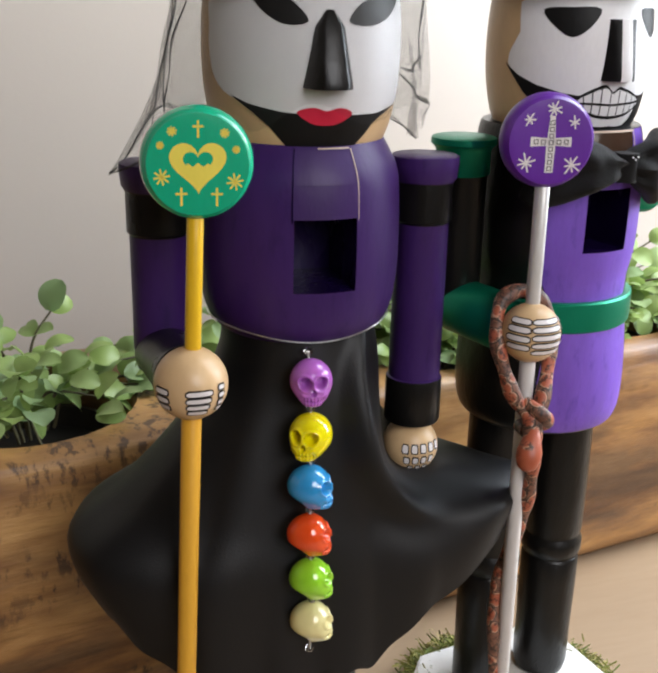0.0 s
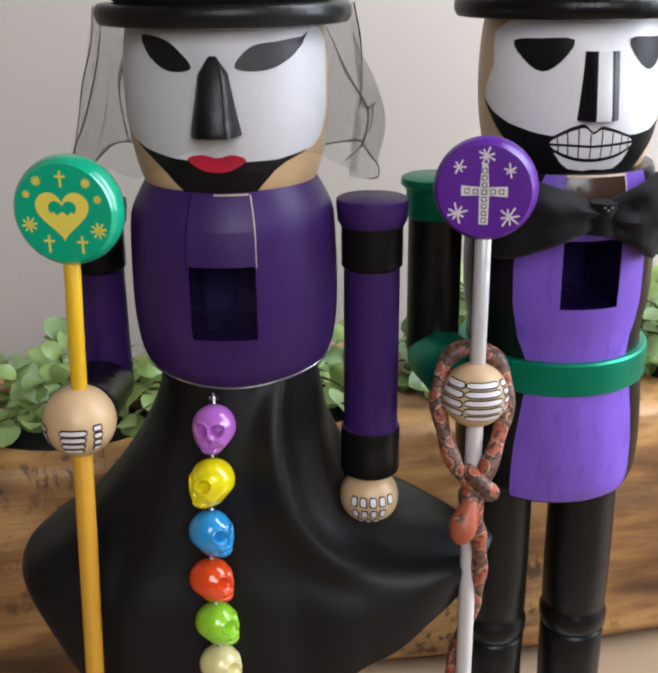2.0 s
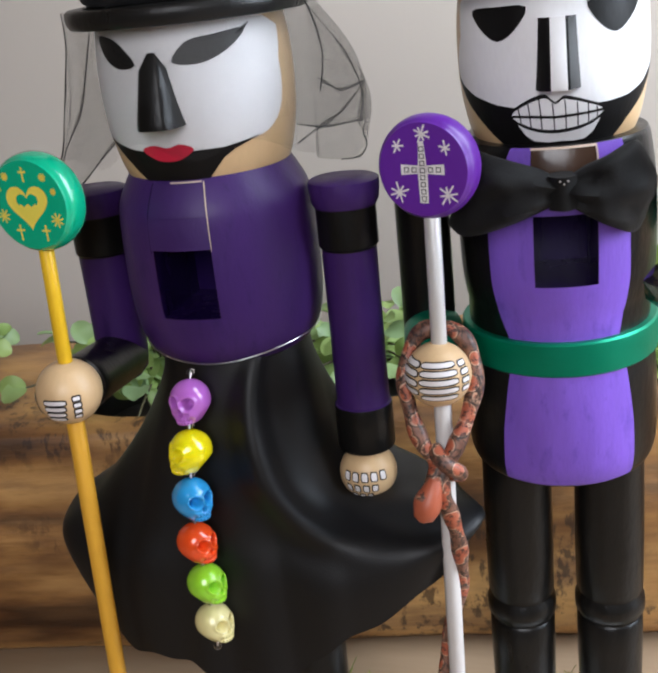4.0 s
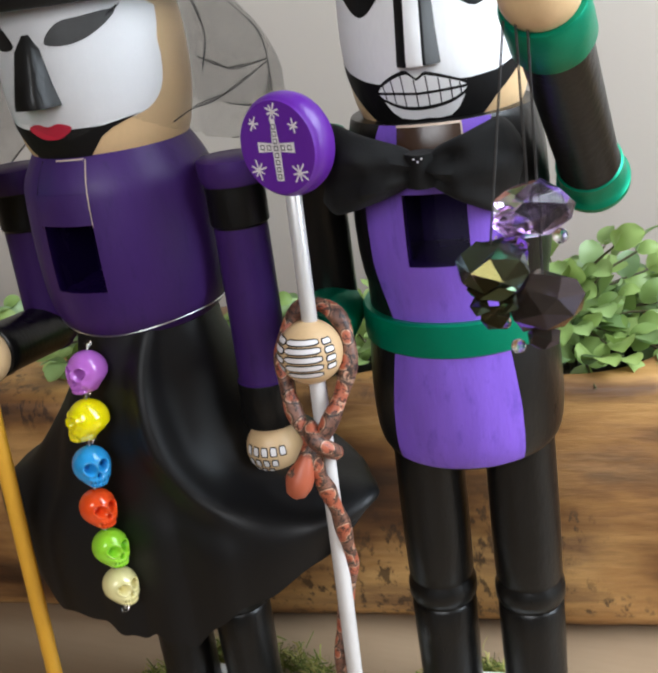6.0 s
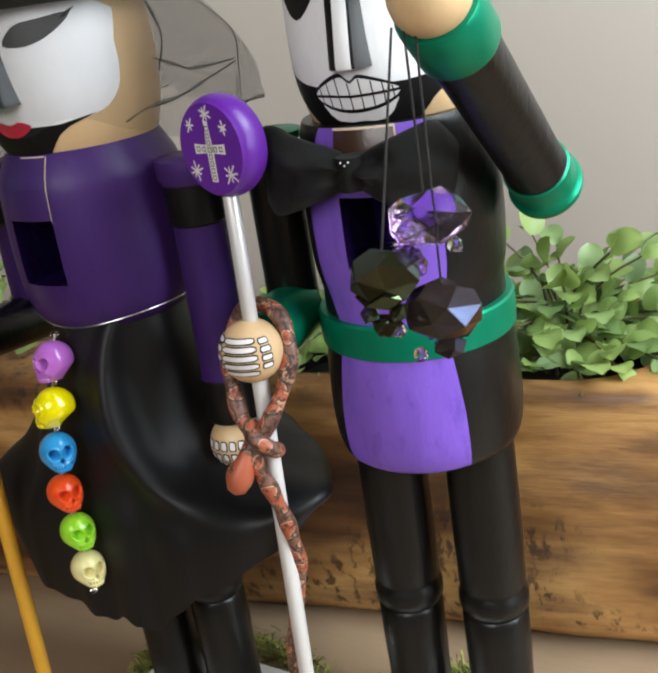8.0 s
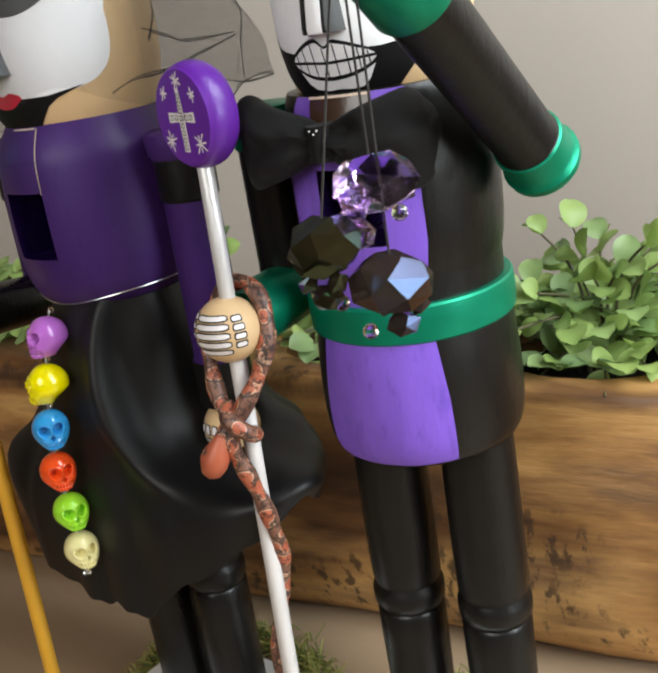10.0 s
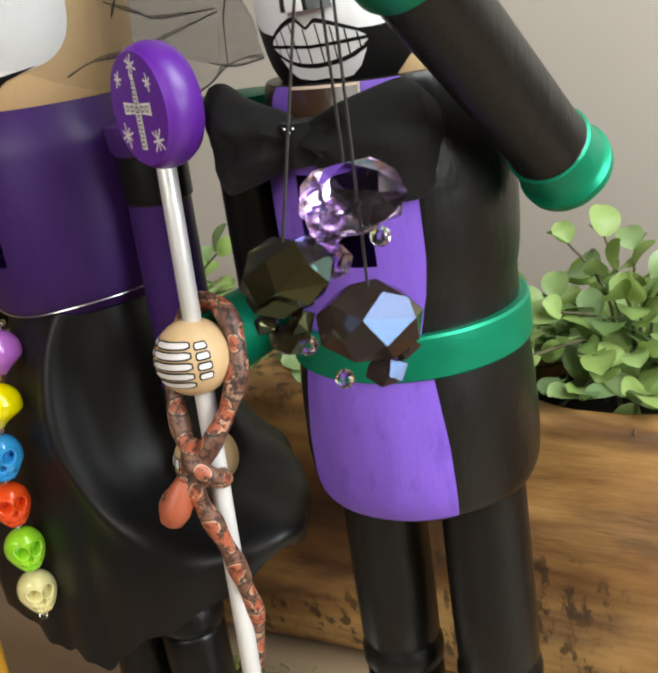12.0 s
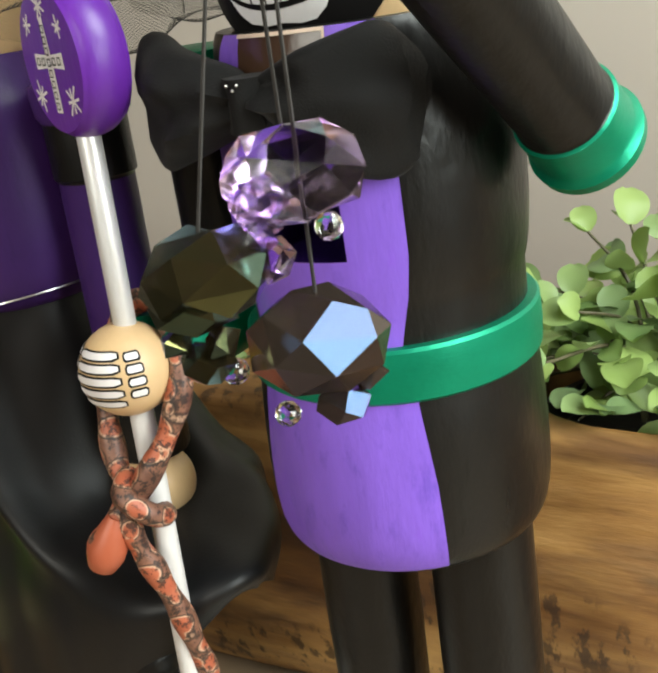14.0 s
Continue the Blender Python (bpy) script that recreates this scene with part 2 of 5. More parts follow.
def plaster(name, c, scale, vary, rough=0.75):
    mat, nt, b = nodes_of(name)
    n = noise_out(nt, scale, 5, 0.6)
    f = noise_out(nt, 260, 3)
    put_in(nt, b.inputs["Base Color"], mixed(nt, n, shade(c, 1 - vary), shade(c, 1 + vary)))
    b.inputs["Roughness"].default_value = rough
    bumped(nt, b, f, 0.12, 0.0006)
    return mat


M["wall"] = plaster("satin_beige_wall_paint", (0.415, 0.364, 0.316), 2.5, 0.04, 0.40)
M["room"] = plaster("warm_tan_room_paint", (0.27, 0.21, 0.155), 2.0, 0.05)
M["floorwood"] = plaster("room_floor", (0.30, 0.22, 0.15), 5, 0.2)


def table_top():
    mat, nt, b = nodes_of("tan_tabletop")
    n = noise_out(nt, 6, 4, 0.6, (0.6, 3, 1))
    f = noise_out(nt, 120, 4, 0.6, (0.3, 2, 1))
    col = mixed(nt, n, (0.235, 0.157, 0.094), (0.325, 0.232, 0.145))
    put_in(nt, b.inputs["Base Color"], mixed(nt, 0.2, col, mixed(nt, f, (0.2, 0.13, 0.07), (0.46, 0.35, 0.24))))
    b.inputs["Roughness"].default_value = 0.5
    bumped(nt, b, f, 0.08, 0.0005)
    return mat


M["table"] = table_top()

# ---- mesh helpers ----


def finish(ob, bm, mats, sharp=38):
    for f in bm.faces:
        f.smooth = sharp > 0
    bm.to_mesh(ob.data)
    bm.free()
    for m in (mats if isinstance(mats, (list, tuple)) else [mats]):
        ob.data.materials.append(m)
    if sharp > 0:
        ob.data.set_sharp_from_angle(angle=radians(sharp))
    return ob


def thing(name, bm, mats, label, category, group="", kind="", sharp=38):
    return tagged(finish(new(name, bpy.data.meshes.new(name)), bm, mats, sharp), label, category, group, kind)


def holder(name, place, label, category, group="", yaw=0.0):
    ob = new(name)
    ob.matrix_world = pose(*place, 0, 0, yaw)
    ob.empty_display_size = 0.01
    bpy.context.view_layer.update()
    return tagged(ob, label, category, group)


def part(name, bm, mats, parent, label="", sharp=38):
    """One mesh under a thing or part; bm is in world coordinates."""
    inv = (parent.matrix_world if parent.parent is None else parent.parent.matrix_world @ parent.matrix_basis).inverted()
    bmesh.ops.transform(bm, matrix=inv, verts=bm.verts)
    ob = finish(new(name, bpy.data.meshes.new(name)), bm, mats, sharp)
    ob.parent = parent
    return tagged(ob, label)


def lathe(bm, prof, m=Matrix(), seg=48, mi=0, cap=True, mis=None):
    """Turns a profile of (radius, height) about the local z axis of m. mis: a material index for each band."""
    rings = []
    for r, z in prof:
        rings.append([bm.verts.new(m @ Vector((r * math.sin(2 * math.pi * k / seg), -r * math.cos(2 * math.pi * k / seg), z))) for k in range(seg)])
    for i in range(len(rings) - 1):
        for k in range(seg):
            f = bm.faces.new((rings[i][k], rings[i][(k + 1) % seg], rings[i + 1][(k + 1) % seg], rings[i + 1][k]))
            f.material_index = mis[i] if mis else mi
    if cap:
        for ring, flip in ((rings[0], True), (rings[-1], False)):
            f = bm.faces.new(ring[::-1] if flip else ring)
            f.material_index = (mis[0] if flip else mis[-1]) if mis else mi
    return rings


def along(a, b):
    """The pose at a whose z axis points to b."""
    d = Vector(b) - Vector(a)
    return Matrix.Translation(a) @ d.to_track_quat("Z", "Y").to_matrix().to_4x4()


def rod(bm, a, b, prof, seg=32, mi=0, mis=None):
    lathe(bm, prof, along(a, b), seg, mi, True, mis)


def ball(bm, c, r, mi=0, seg=40, squash=1.0):
    n = seg // 2
    prof = [(max(1e-5, r * math.sin(math.pi * i / n)), -r * squash * math.cos(math.pi * i / n)) for i in range(n + 1)]
    lathe(bm, prof, Matrix.Translation(c), seg, mi, False)


def tube(bm, pts, rad, seg=10, mi=0, closed=False):
    """A tube along points; rad: a number or one for each point."""
    pts = [Vector(p) for p in pts]
    n = len(pts)
    rings, side = [], None
    for i, p in enumerate(pts):
        t = (pts[min(i + 1, n - 1)] - pts[max(i - 1, 0)]).normalized()
        if side is None:
            side = t.orthogonal().normalized()
        side = (side - t * side.dot(t)).normalized()
        up = t.cross(side)
        r = rad[i] if isinstance(rad, (list, tuple)) else rad
        rings.append([bm.verts.new(p + r * (math.cos(2 * math.pi * k / seg) * side + math.sin(2 * math.pi * k / seg) * up)) for k in range(seg)])
    for i in range(n - 1):
        for k in range(seg):
            bm.faces.new((rings[i][k], rings[i][(k + 1) % seg], rings[i + 1][(k + 1) % seg], rings[i + 1][k])).material_index = mi
    for ring in (rings[0][::-1], rings[-1]):
        bm.faces.new(ring).material_index = mi


def spline(pts, n=8, closed=False):
    """A Catmull-Rom curve through the points."""
    pts = [Vector(p) for p in pts]
    k = len(pts)
    out = []
    for i in range(k if closed else k - 1):
        p = [pts[(i + j) % k] if closed else pts[min(max(i + j, 0), k - 1)] for j in (-1, 0, 1, 2)]
        for s in range(n):
            t = s / n
            out.append(0.5 * ((2 * p[1]) + (p[2] - p[0]) * t + (2 * p[0] - 5 * p[1] + 4 * p[2] - p[3]) * t * t + (3 * p[1] - p[0] - 3 * p[2] + p[3]) * t ** 3))
    if not closed:
        out.append(pts[-1])
    return out


def rounded(pts, n=4):
    return [(p.x, p.y) for p in spline([(a, b, 0) for a, b in pts], n, True)]


def decal(bm, poly, place, mi, du=4.0, dv=4.0):
    """A painted shape: a flat outline in (u, v), cut into a grid and laid on a curved surface by place(u, v)."""
    t = bmesh.new()
    t.faces.new([t.verts.new((u, v, 0)) for u, v in poly])
    bmesh.ops.triangulate(t, faces=t.faces[:])
    for axis, step in ((0, du), (1, dv)):
        lo, hi = min(p[axis] for p in poly), max(p[axis] for p in poly)
        if step <= 0:
            continue
        c = math.ceil(lo / step) * step
        while c < hi:
            co, no = [0, 0, 0], [0, 0, 0]
            co[axis], no[axis] = c, 1
            bmesh.ops.bisect_plane(t, geom=t.verts[:] + t.edges[:] + t.faces[:], plane_co=co, plane_no=no)
            c += step
    made = {v: bm.verts.new(place(v.co.x, v.co.y)) for v in t.verts}
    for f in t.faces:
        bm.faces.new([made[v] for v in f.verts]).material_index = mi
    t.free()


def stroke(bm, pts, width, place, mi):
    """A painted line along (u, v) points."""
    for (a, b), (c, d) in zip(pts, pts[1:]):
        k = math.hypot(c - a, d - b) or 1
        ox, oy = -(d - b) / k * width / 2, (c - a) / k * width / 2
        ex, ey = (c - a) / k * width / 3, (d - b) / k * width / 3
        decal(bm, [(a + ox - ex, b + oy - ey), (c + ox + ex, d + oy + ey), (c - ox + ex, d - oy + ey), (a - ox - ex, b - oy - ey)], place, mi, 3.0, 3.0)


def interp(prof, z):
    for (r0, z0), (r1, z1) in zip(prof, prof[1:]):
        if z0 <= z <= z1:
            return r0 + (r1 - r0) * (z - z0) / max(1e-9, z1 - z0)
    return prof[0][0] if z < prof[0][1] else prof[-1][0]


def smooth_profile(pts, n=5):
    return [(p.x, p.y) for p in spline([(r, z, 0) for r, z in pts], n)]


def around(axis, yaw, prof, off):
    """A map from (degrees from the front, millimetres of height) to a turned body's surface."""
    def place(u, v):
        r, a = interp(prof, v / 1000) + off, radians(u + yaw)
        return Vector((axis[0] + r * math.sin(a), axis[1] - r * math.cos(a), v / 1000))
    return place


def on_ball(c, r, off=0.0002):
    def place(u, v):
        a, e = radians(u), radians(v)
        return Vector(c) + (r + off) * Vector((math.sin(a) * math.cos(e), -math.cos(a) * math.cos(e), math.sin(e)))
    return place


def slab(bm, x0, x1, y0, y1, z0, z1, bevel=0.0, m=Matrix(), mi=0, seg=2):
    t = bmesh.new()
    bmesh.ops.create_cube(t, size=1, matrix=Matrix.Translation(((x0 + x1) / 2, (y0 + y1) / 2, (z0 + z1) / 2)) @ Matrix.Diagonal((x1 - x0, y1 - y0, z1 - z0, 1)))
    if bevel:
        bmesh.ops.bevel(t, geom=t.edges[:], offset=bevel, segments=seg, affect="EDGES", profile=0.5)
    made = {v: bm.verts.new(m @ v.co) for v in t.verts}
    for f in t.faces:
        bm.faces.new([made[v] for v in f.verts]).material_index = mi
    t.free()


# ---- the room: table, walls, window ----
YAW = 11.5
ROW = Matrix.Translation((0, 0.074, 0)) @ Matrix.Rotation(radians(YAW), 4, "Z")

bm = bmesh.new()
slab(bm, -0.95, 0.66, -0.52, 0.262, -0.028, 0.0, 0.004, ROW)
tagged(thing("table_top", bm, M["table"], "smooth tan wooden tabletop under the figures", "table top", kind="structure"))
bm = bmesh.new()
slab(bm, -1.75, 0.95, 0.265, 0.345, -0.75, 1.75, 0, ROW)
thing("wall_north", bm, M["wall"], "plain off-white painted wall behind the planter", "wall", kind="structure")
bm = bmesh.new()
slab(bm, -1.72, -1.64, -1.6, 0.6, -0.75, 1.75)
thing("wall_west", bm, M["room"], "plain warm tan painted wall", "wall", kind="structure")
bm = bmesh.new()
for y0, y1, z0, z1 in ((-1.6, -0.16, -0.75, 1.75), (0.28, 0.9, -0.75, 1.75), (-0.16, 0.28, -0.75, 0.12), (-0.16, 0.28, 1.2, 1.75)):
    slab(bm, 0.77, 0.85, y0, y1, z0, z1)
thing("wall_east", bm, M["room"], "plain tan wall with a window opening", "wall", kind="structure")
bm = bmesh.new()
for x0, x1, z0, z1 in ((-1.72, -0.10, -0.75, 1.75), (0.70, 0.85, -0.75, 1.75), (-0.10, 0.70, -0.75, 0.50), (-0.10, 0.70, 1.40, 1.75)):
    slab(bm, x0, x1, -1.6, -1.52, z0, z1)
thing("wall_south", bm, M["room"], "plain tan wall with a window opening", "wall", kind="structure")
bm = bmesh.new()
slab(bm, -1.72, 1.18, -1.6, 0.9, 1.75, 1.83)
thing("ceiling", bm, M["room"], "plain tan ceiling", "ceiling", kind="structure")
bm = bmesh.new()
slab(bm, -1.72, 1.18, -1.6, 0.9, -0.83, -0.75)
thing("floor", bm, M["floorwood"], "brown wooden floor of the room", "floor", kind="structure")

# ---- the long wooden planter ----
POTS = ((-0.262, 0.07), (-0.088, 0.068), (0.030, 0.072), (0.152, 0.066), (0.275, 0.07))
POT_R, TOP = 0.056, 0.147


def planter():
    bm = bmesh.new()
    section = smooth_profile([(0.016, 0.0), (0.004, 0.014), (-0.004, 0.05), (-0.003, 0.10), (0.001, 0.138), (0.006, 0.145), (0.011, TOP)], 4)
    back = [(0.141 - y, z) for y, z in section]
    xs = [-0.56 + 0.02 * i for i in range(57)]
    rows = []
    for x in xs:
        ring = []
        for y, z in section + back[::-1]:
            w = noise.noise(Vector((x * 9, z * 18, y * 4))) * 0.0035 + noise.noise(Vector((x * 30, z * 45, 3))) * 0.0012
            ring.append(bm.verts.new(ROW @ Vector((x, y + (w if y < 0.07 else -w), z + (w * 0.4 if 0.02 < z < TOP - 0.001 else 0)))))
        rows.append(ring)
    n = len(section)
    for a, b in zip(rows, rows[1:]):
        for k in range(2 * n - 1):
            if k != n - 1:
                bm.faces.new((a[k], b[k], b[k + 1], a[k + 1]))
        bm.faces.new((a[-1], b[-1], b[0], a[0]))
    for ring, flip in ((rows[0], False), (rows[-1], True)):
        bm.faces.new(ring[::-1] if flip else ring)
    # the top, cut out round each pot
    edges = []
    for a, b in zip(rows, rows[1:]):
        for k in (n - 1, n):
            edges.append(bm.edges.get((a[k], b[k])) or bm.edges.new((a[k], b[k])))
    for ring in (rows[0], rows[-1]):
        edges.append(bm.edges.get((ring[n - 1], ring[n])) or bm.edges.new((ring[n - 1], ring[n])))
    for px, py in POTS:
        loops = []
        for z, k in ((TOP, 1.0), (TOP - 0.004, 0.965), (0.05, 0.93)):
            loops.append([bm.verts.new(ROW @ Vector((px + POT_R * k * math.cos(a), py + POT_R * k * math.sin(a), z))) for a in (2 * math.pi * i / 40 for i in range(40))])
        for p, q in zip(loops, loops[1:]):
            for i in range(40):
                bm.faces.new((p[i], p[(i + 1) % 40], q[(i + 1) % 40], q[i]))
        bm.faces.new(loops[-1])
        edges += [bm.edges.get((loops[0][i], loops[0][(i + 1) % 40])) for i in range(40)]
    bmesh.ops.triangle_fill(bm, edges=edges, use_beauty=True, normal=(0, 0, 1))
    return thing("wooden_planter", bm, M["planter"], "long honey-brown waxed wooden planter standing on the table", "planter", sharp=50)


planter()

# ---- potted plants ----
bm = bmesh.new()
grid = []
for i in range(8):
    t = i / 7
    w = 0.0074 * math.sqrt(max(0.0, 1 - (2 * max(0.03, t ** 0.86) * 0.985 - 1) ** 2)) * (0.86 + 0.2 * t)
    grid.append([bm.verts.new((k * w, 0.0165 * t, 0.0011 * abs(k) ** 1.8 + 0.0024 * math.sin(math.pi * t) - 0.0012 * t * t)) for k in (-1, -0.66, -0.33, 0, 0.33, 0.66, 1)])
for a, b in zip(grid, grid[1:]):
    for k in range(6):
        bm.faces.new((a[k], a[k + 1], b[k + 1], b[k]))
for f in bm.faces:
    f.smooth = True
leaf_mesh = bpy.data.meshes.new("leaf")
bm.to_mesh(leaf_mesh)
bm.free()
leaf_mesh.materials.append(M["leaf"])


def potted_plant(px, py, seed, sprigs, tall, label, lean=(0, 0), low=140, size=1.0):
    rnd = random.Random(seed)
    base = ROW @ Vector((px, py, 0.0))
    plant = holder("potted_plant", (base.x, base.y, 0.051), label, "plant", "plants in the planter")
    bm = bmesh.new()
    R = POT_R - 0.006
    lathe(bm, [(R * 0.8, 0.051), (R * 0.97, 0.116), (R, 0.119), (R, 0.125), (R - 0.003, 0.125), (R - 0.005, 0.114)], Matrix.Translation((base.x, base.y, 0)), 36)
    part("pot", bm, M["plastic"], plant, "black plastic pot")
    total = 0
    for s in range(sprigs):
        a = 2 * math.pi * (s + rnd.uniform(-0.4, 0.4)) / sprigs * 2.4
        out = rnd.uniform(0.15, 1.0) ** 0.8
        h = tall * rnd.uniform(0.45, 1.0) * (1.15 - 0.55 * out)
        reach = out * rnd.uniform(0.048, 0.074)
        if s % 2 == 0:
            reach, h = rnd.uniform(0.040, 0.072), rnd.uniform(0.006, 0.032)
        p0 = Vector((base.x + 0.3 * R * math.cos(a) * out, base.y + 0.3 * R * math.sin(a) * out, 0.130))
        p2 = p0 + Vector((reach * math.cos(a) + lean[0], reach * math.sin(a) * 0.8 + lean[1], h))
        p1 = (p0 + p2) / 2 + Vector((-0.25 * reach * math.cos(a), -0.25 * reach * math.sin(a), 0.012))
        pts = spline([p0, p1, p2], 6)
        if total >= 286:
            break
        stems = bmesh.new()
        tube(stems, pts, [0.0010 - 0.0005 * i / len(pts) for i in range(len(pts))], 6)
        part("stem", stems, M["stem"], plant)
        n = max(3, int(4.6 * (0.6 + out * 0.5)))
        for i in range(n):
            t = 0.28 + 0.72 * i / (n - 1)
            k = min(len(pts) - 2, int(t * (len(pts) - 1)))
            q = pts[k].lerp(pts[k + 1], t * (len(pts) - 1) - k)
            d = (pts[k + 1] - pts[k]).normalized()
            side = d.orthogonal().normalized()
            turn = i * 1.57 + rnd.uniform(-0.4, 0.4)
            for sgn in (0, math.pi):
                if total >= 290:
                    break
                if q.z < 0.146 and (q.xy - base.xy).length > 0.040:
                    continue
                dirv = (Matrix.Rotation(turn + sgn, 3, d) @ side) * 0.85 + d * rnd.uniform(0.2, 0.8)
                if i == n - 1:
                    dirv = dirv * 0.6 + d
                dirv.normalize()
                nrm = (Vector((rnd.uniform(-0.6, 0.6), rnd.uniform(-1.0, 0.2), 0.8)) - dirv * 0.3).normalized()
                xax = dirv.cross(nrm).normalized()
                rot = Matrix((xax, dirv, xax.cross(dirv))).transposed().to_4x4()
                sc = size * rnd.uniform(0.66, 1.12) * (1.08 - 0.25 * t)
                ob = new("leaf", leaf_mesh)
                ob.parent = plant
                ob.matrix_basis = plant.matrix_world.inverted() @ Matrix.Translation(q) @ rot @ Matrix.Diagonal((sc * rnd.uniform(0.9, 1.1), sc, sc, 1))
                total += 1
    # the close, low leaves that fill the pot's mouth and spill over its rim
    bm = bmesh.new()
    for i in range(low):
        a = i * 2.39996 + rnd.uniform(-0.3, 0.3)
        rr = 0.057 * math.sqrt((i + 0.5) / low)
        q = Vector((base.x + rr * math.cos(a), base.y + rr * math.sin(a) * 0.92, 0.148 + 0.016 * (1 - (rr / 0.057) ** 2) + rnd.uniform(-0.008, 0.012)))
        dirv = Vector((math.cos(a) + rnd.uniform(-0.7, 0.7), math.sin(a) + rnd.uniform(-0.7, 0.7), rnd.uniform(-0.1, 0.7))).normalized()
        nrm = Vector((rnd.uniform(-0.4, 0.4), rnd.uniform(-0.8, 0.1), 0.9))
        xax = dirv.cross(nrm).normalized()
        sc = size * rnd.uniform(0.6, 0.95)
        mm = Matrix.Translation(q) @ Matrix((xax, dirv, xax.cross(dirv))).transposed().to_4x4() @ Matrix.Diagonal((sc, sc, sc, 1))
        n0 = len(bm.verts)
        bm.from_mesh(leaf_mesh)
        bm.verts.ensure_lookup_table()
        for v in bm.verts[n0:]:
            v.co = mm @ v.co
    tagged(part("foliage", bm, M["leaf"], plant, "low dense leaves over the pot rim", 180), "low dense leaves over the pot rim", kind="stuff")
    return plant


potted_plant(*POTS[0], 3, 20, 0.074, "round-leaved artificial green plant in a black pot", low=45, size=1.12)
potted_plant(*POTS[1], 11, 17, 0.066, "round-leaved artificial green plant with a few tall sprigs", (-0.01, 0), 45, 1.08)
potted_plant(*POTS[2], 7, 18, 0.040, "low round-leaved artificial green plant between the figures", low=60)
potted_plant(*POTS[3], 23, 36, 0.074, "dense round-leaved artificial green plant in a black pot", low=120, size=1.08)
potted_plant(*POTS[4], 31, 34, 0.076, "round-leaved artificial green plant in a black pot", low=120, size=1.08)

# ---- the two wooden nutcracker figures: each one turned and painted mesh ----
LADY, GENT = (0.0055, -0.0045), (0.129, 0.0275)
G_YAW = 10.0
G_TORSO = smooth_profile([(0.0270, 0.2205), (0.0315, 0.2235), (0.0352, 0.230), (0.0370, 0.241), (0.0374, 0.256), (0.0368, 0.274), (0.0350, 0.288), (0.0338, 0.2915)], 5)
TORSO = smooth_profile([(0.0270, 0.2205), (0.0315, 0.2235), (0.0352, 0.230), (0.0370, 0.241), (0.0374, 0.256), (0.0368, 0.274), (0.0357, 0.2815), (0.0326, 0.2880), (0.0302, 0.2920)], 5)
HEAD = smooth_profile([(0.0290, 0.2895), (0.0318, 0.296), (0.0342, 0.308), (0.0350, 0.321), (0.0346, 0.334), (0.0332, 0.3445)], 5)
HOLE = (-17.5, 17.5, 242.3, 268.0)


def body_with_slot(bm, axis, yaw, prof, mi, inside, depth=0.034):
    """A turned trunk with the square jaw slot cut into its front."""
    t0, t1, z0, z1 = HOLE[0], HOLE[1], HOLE[2] / 1000, HOLE[3] / 1000
    th = sorted({*[5 * i - 180 for i in range(72)], t0, t1})
    zs = sorted({*[round(z, 6) for _, z in prof], z0, z1})
    place = around(axis, yaw, prof, 0)
    v = [[bm.verts.new(place(t, z * 1000)) for t in th] for z in zs]
    n = len(th)
    for i in range(len(zs) - 1):
        for k in range(n):
            if t0 <= th[k] < t1 and z0 <= zs[i] < z1:
                continue
            bm.faces.new((v[i][k], v[i][(k + 1) % n], v[i + 1][(k + 1) % n], v[i + 1][k])).material_index = mi
    bm.faces.new(v[0][::-1]).material_index = mi
    bm.faces.new(v[-1]).material_index = mi
    ks = [k for k in range(n) if t0 <= th[k] <= t1]
    js = [i for i in range(len(zs)) if z0 <= zs[i] <= z1]
    rim = [v[js[0]][k] for k in ks] + [v[i][ks[-1]] for i in js[1:]] + [v[js[-1]][k] for k in ks[-2::-1]] + [v[i][ks[0]] for i in js[-2:0:-1]]
    fwd = Vector((math.sin(radians(yaw)), -math.cos(radians(yaw)), 0))
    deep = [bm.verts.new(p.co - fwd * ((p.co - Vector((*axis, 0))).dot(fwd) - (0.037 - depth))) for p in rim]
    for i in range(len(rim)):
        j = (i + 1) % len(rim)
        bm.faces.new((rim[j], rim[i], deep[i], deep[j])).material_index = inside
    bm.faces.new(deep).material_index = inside


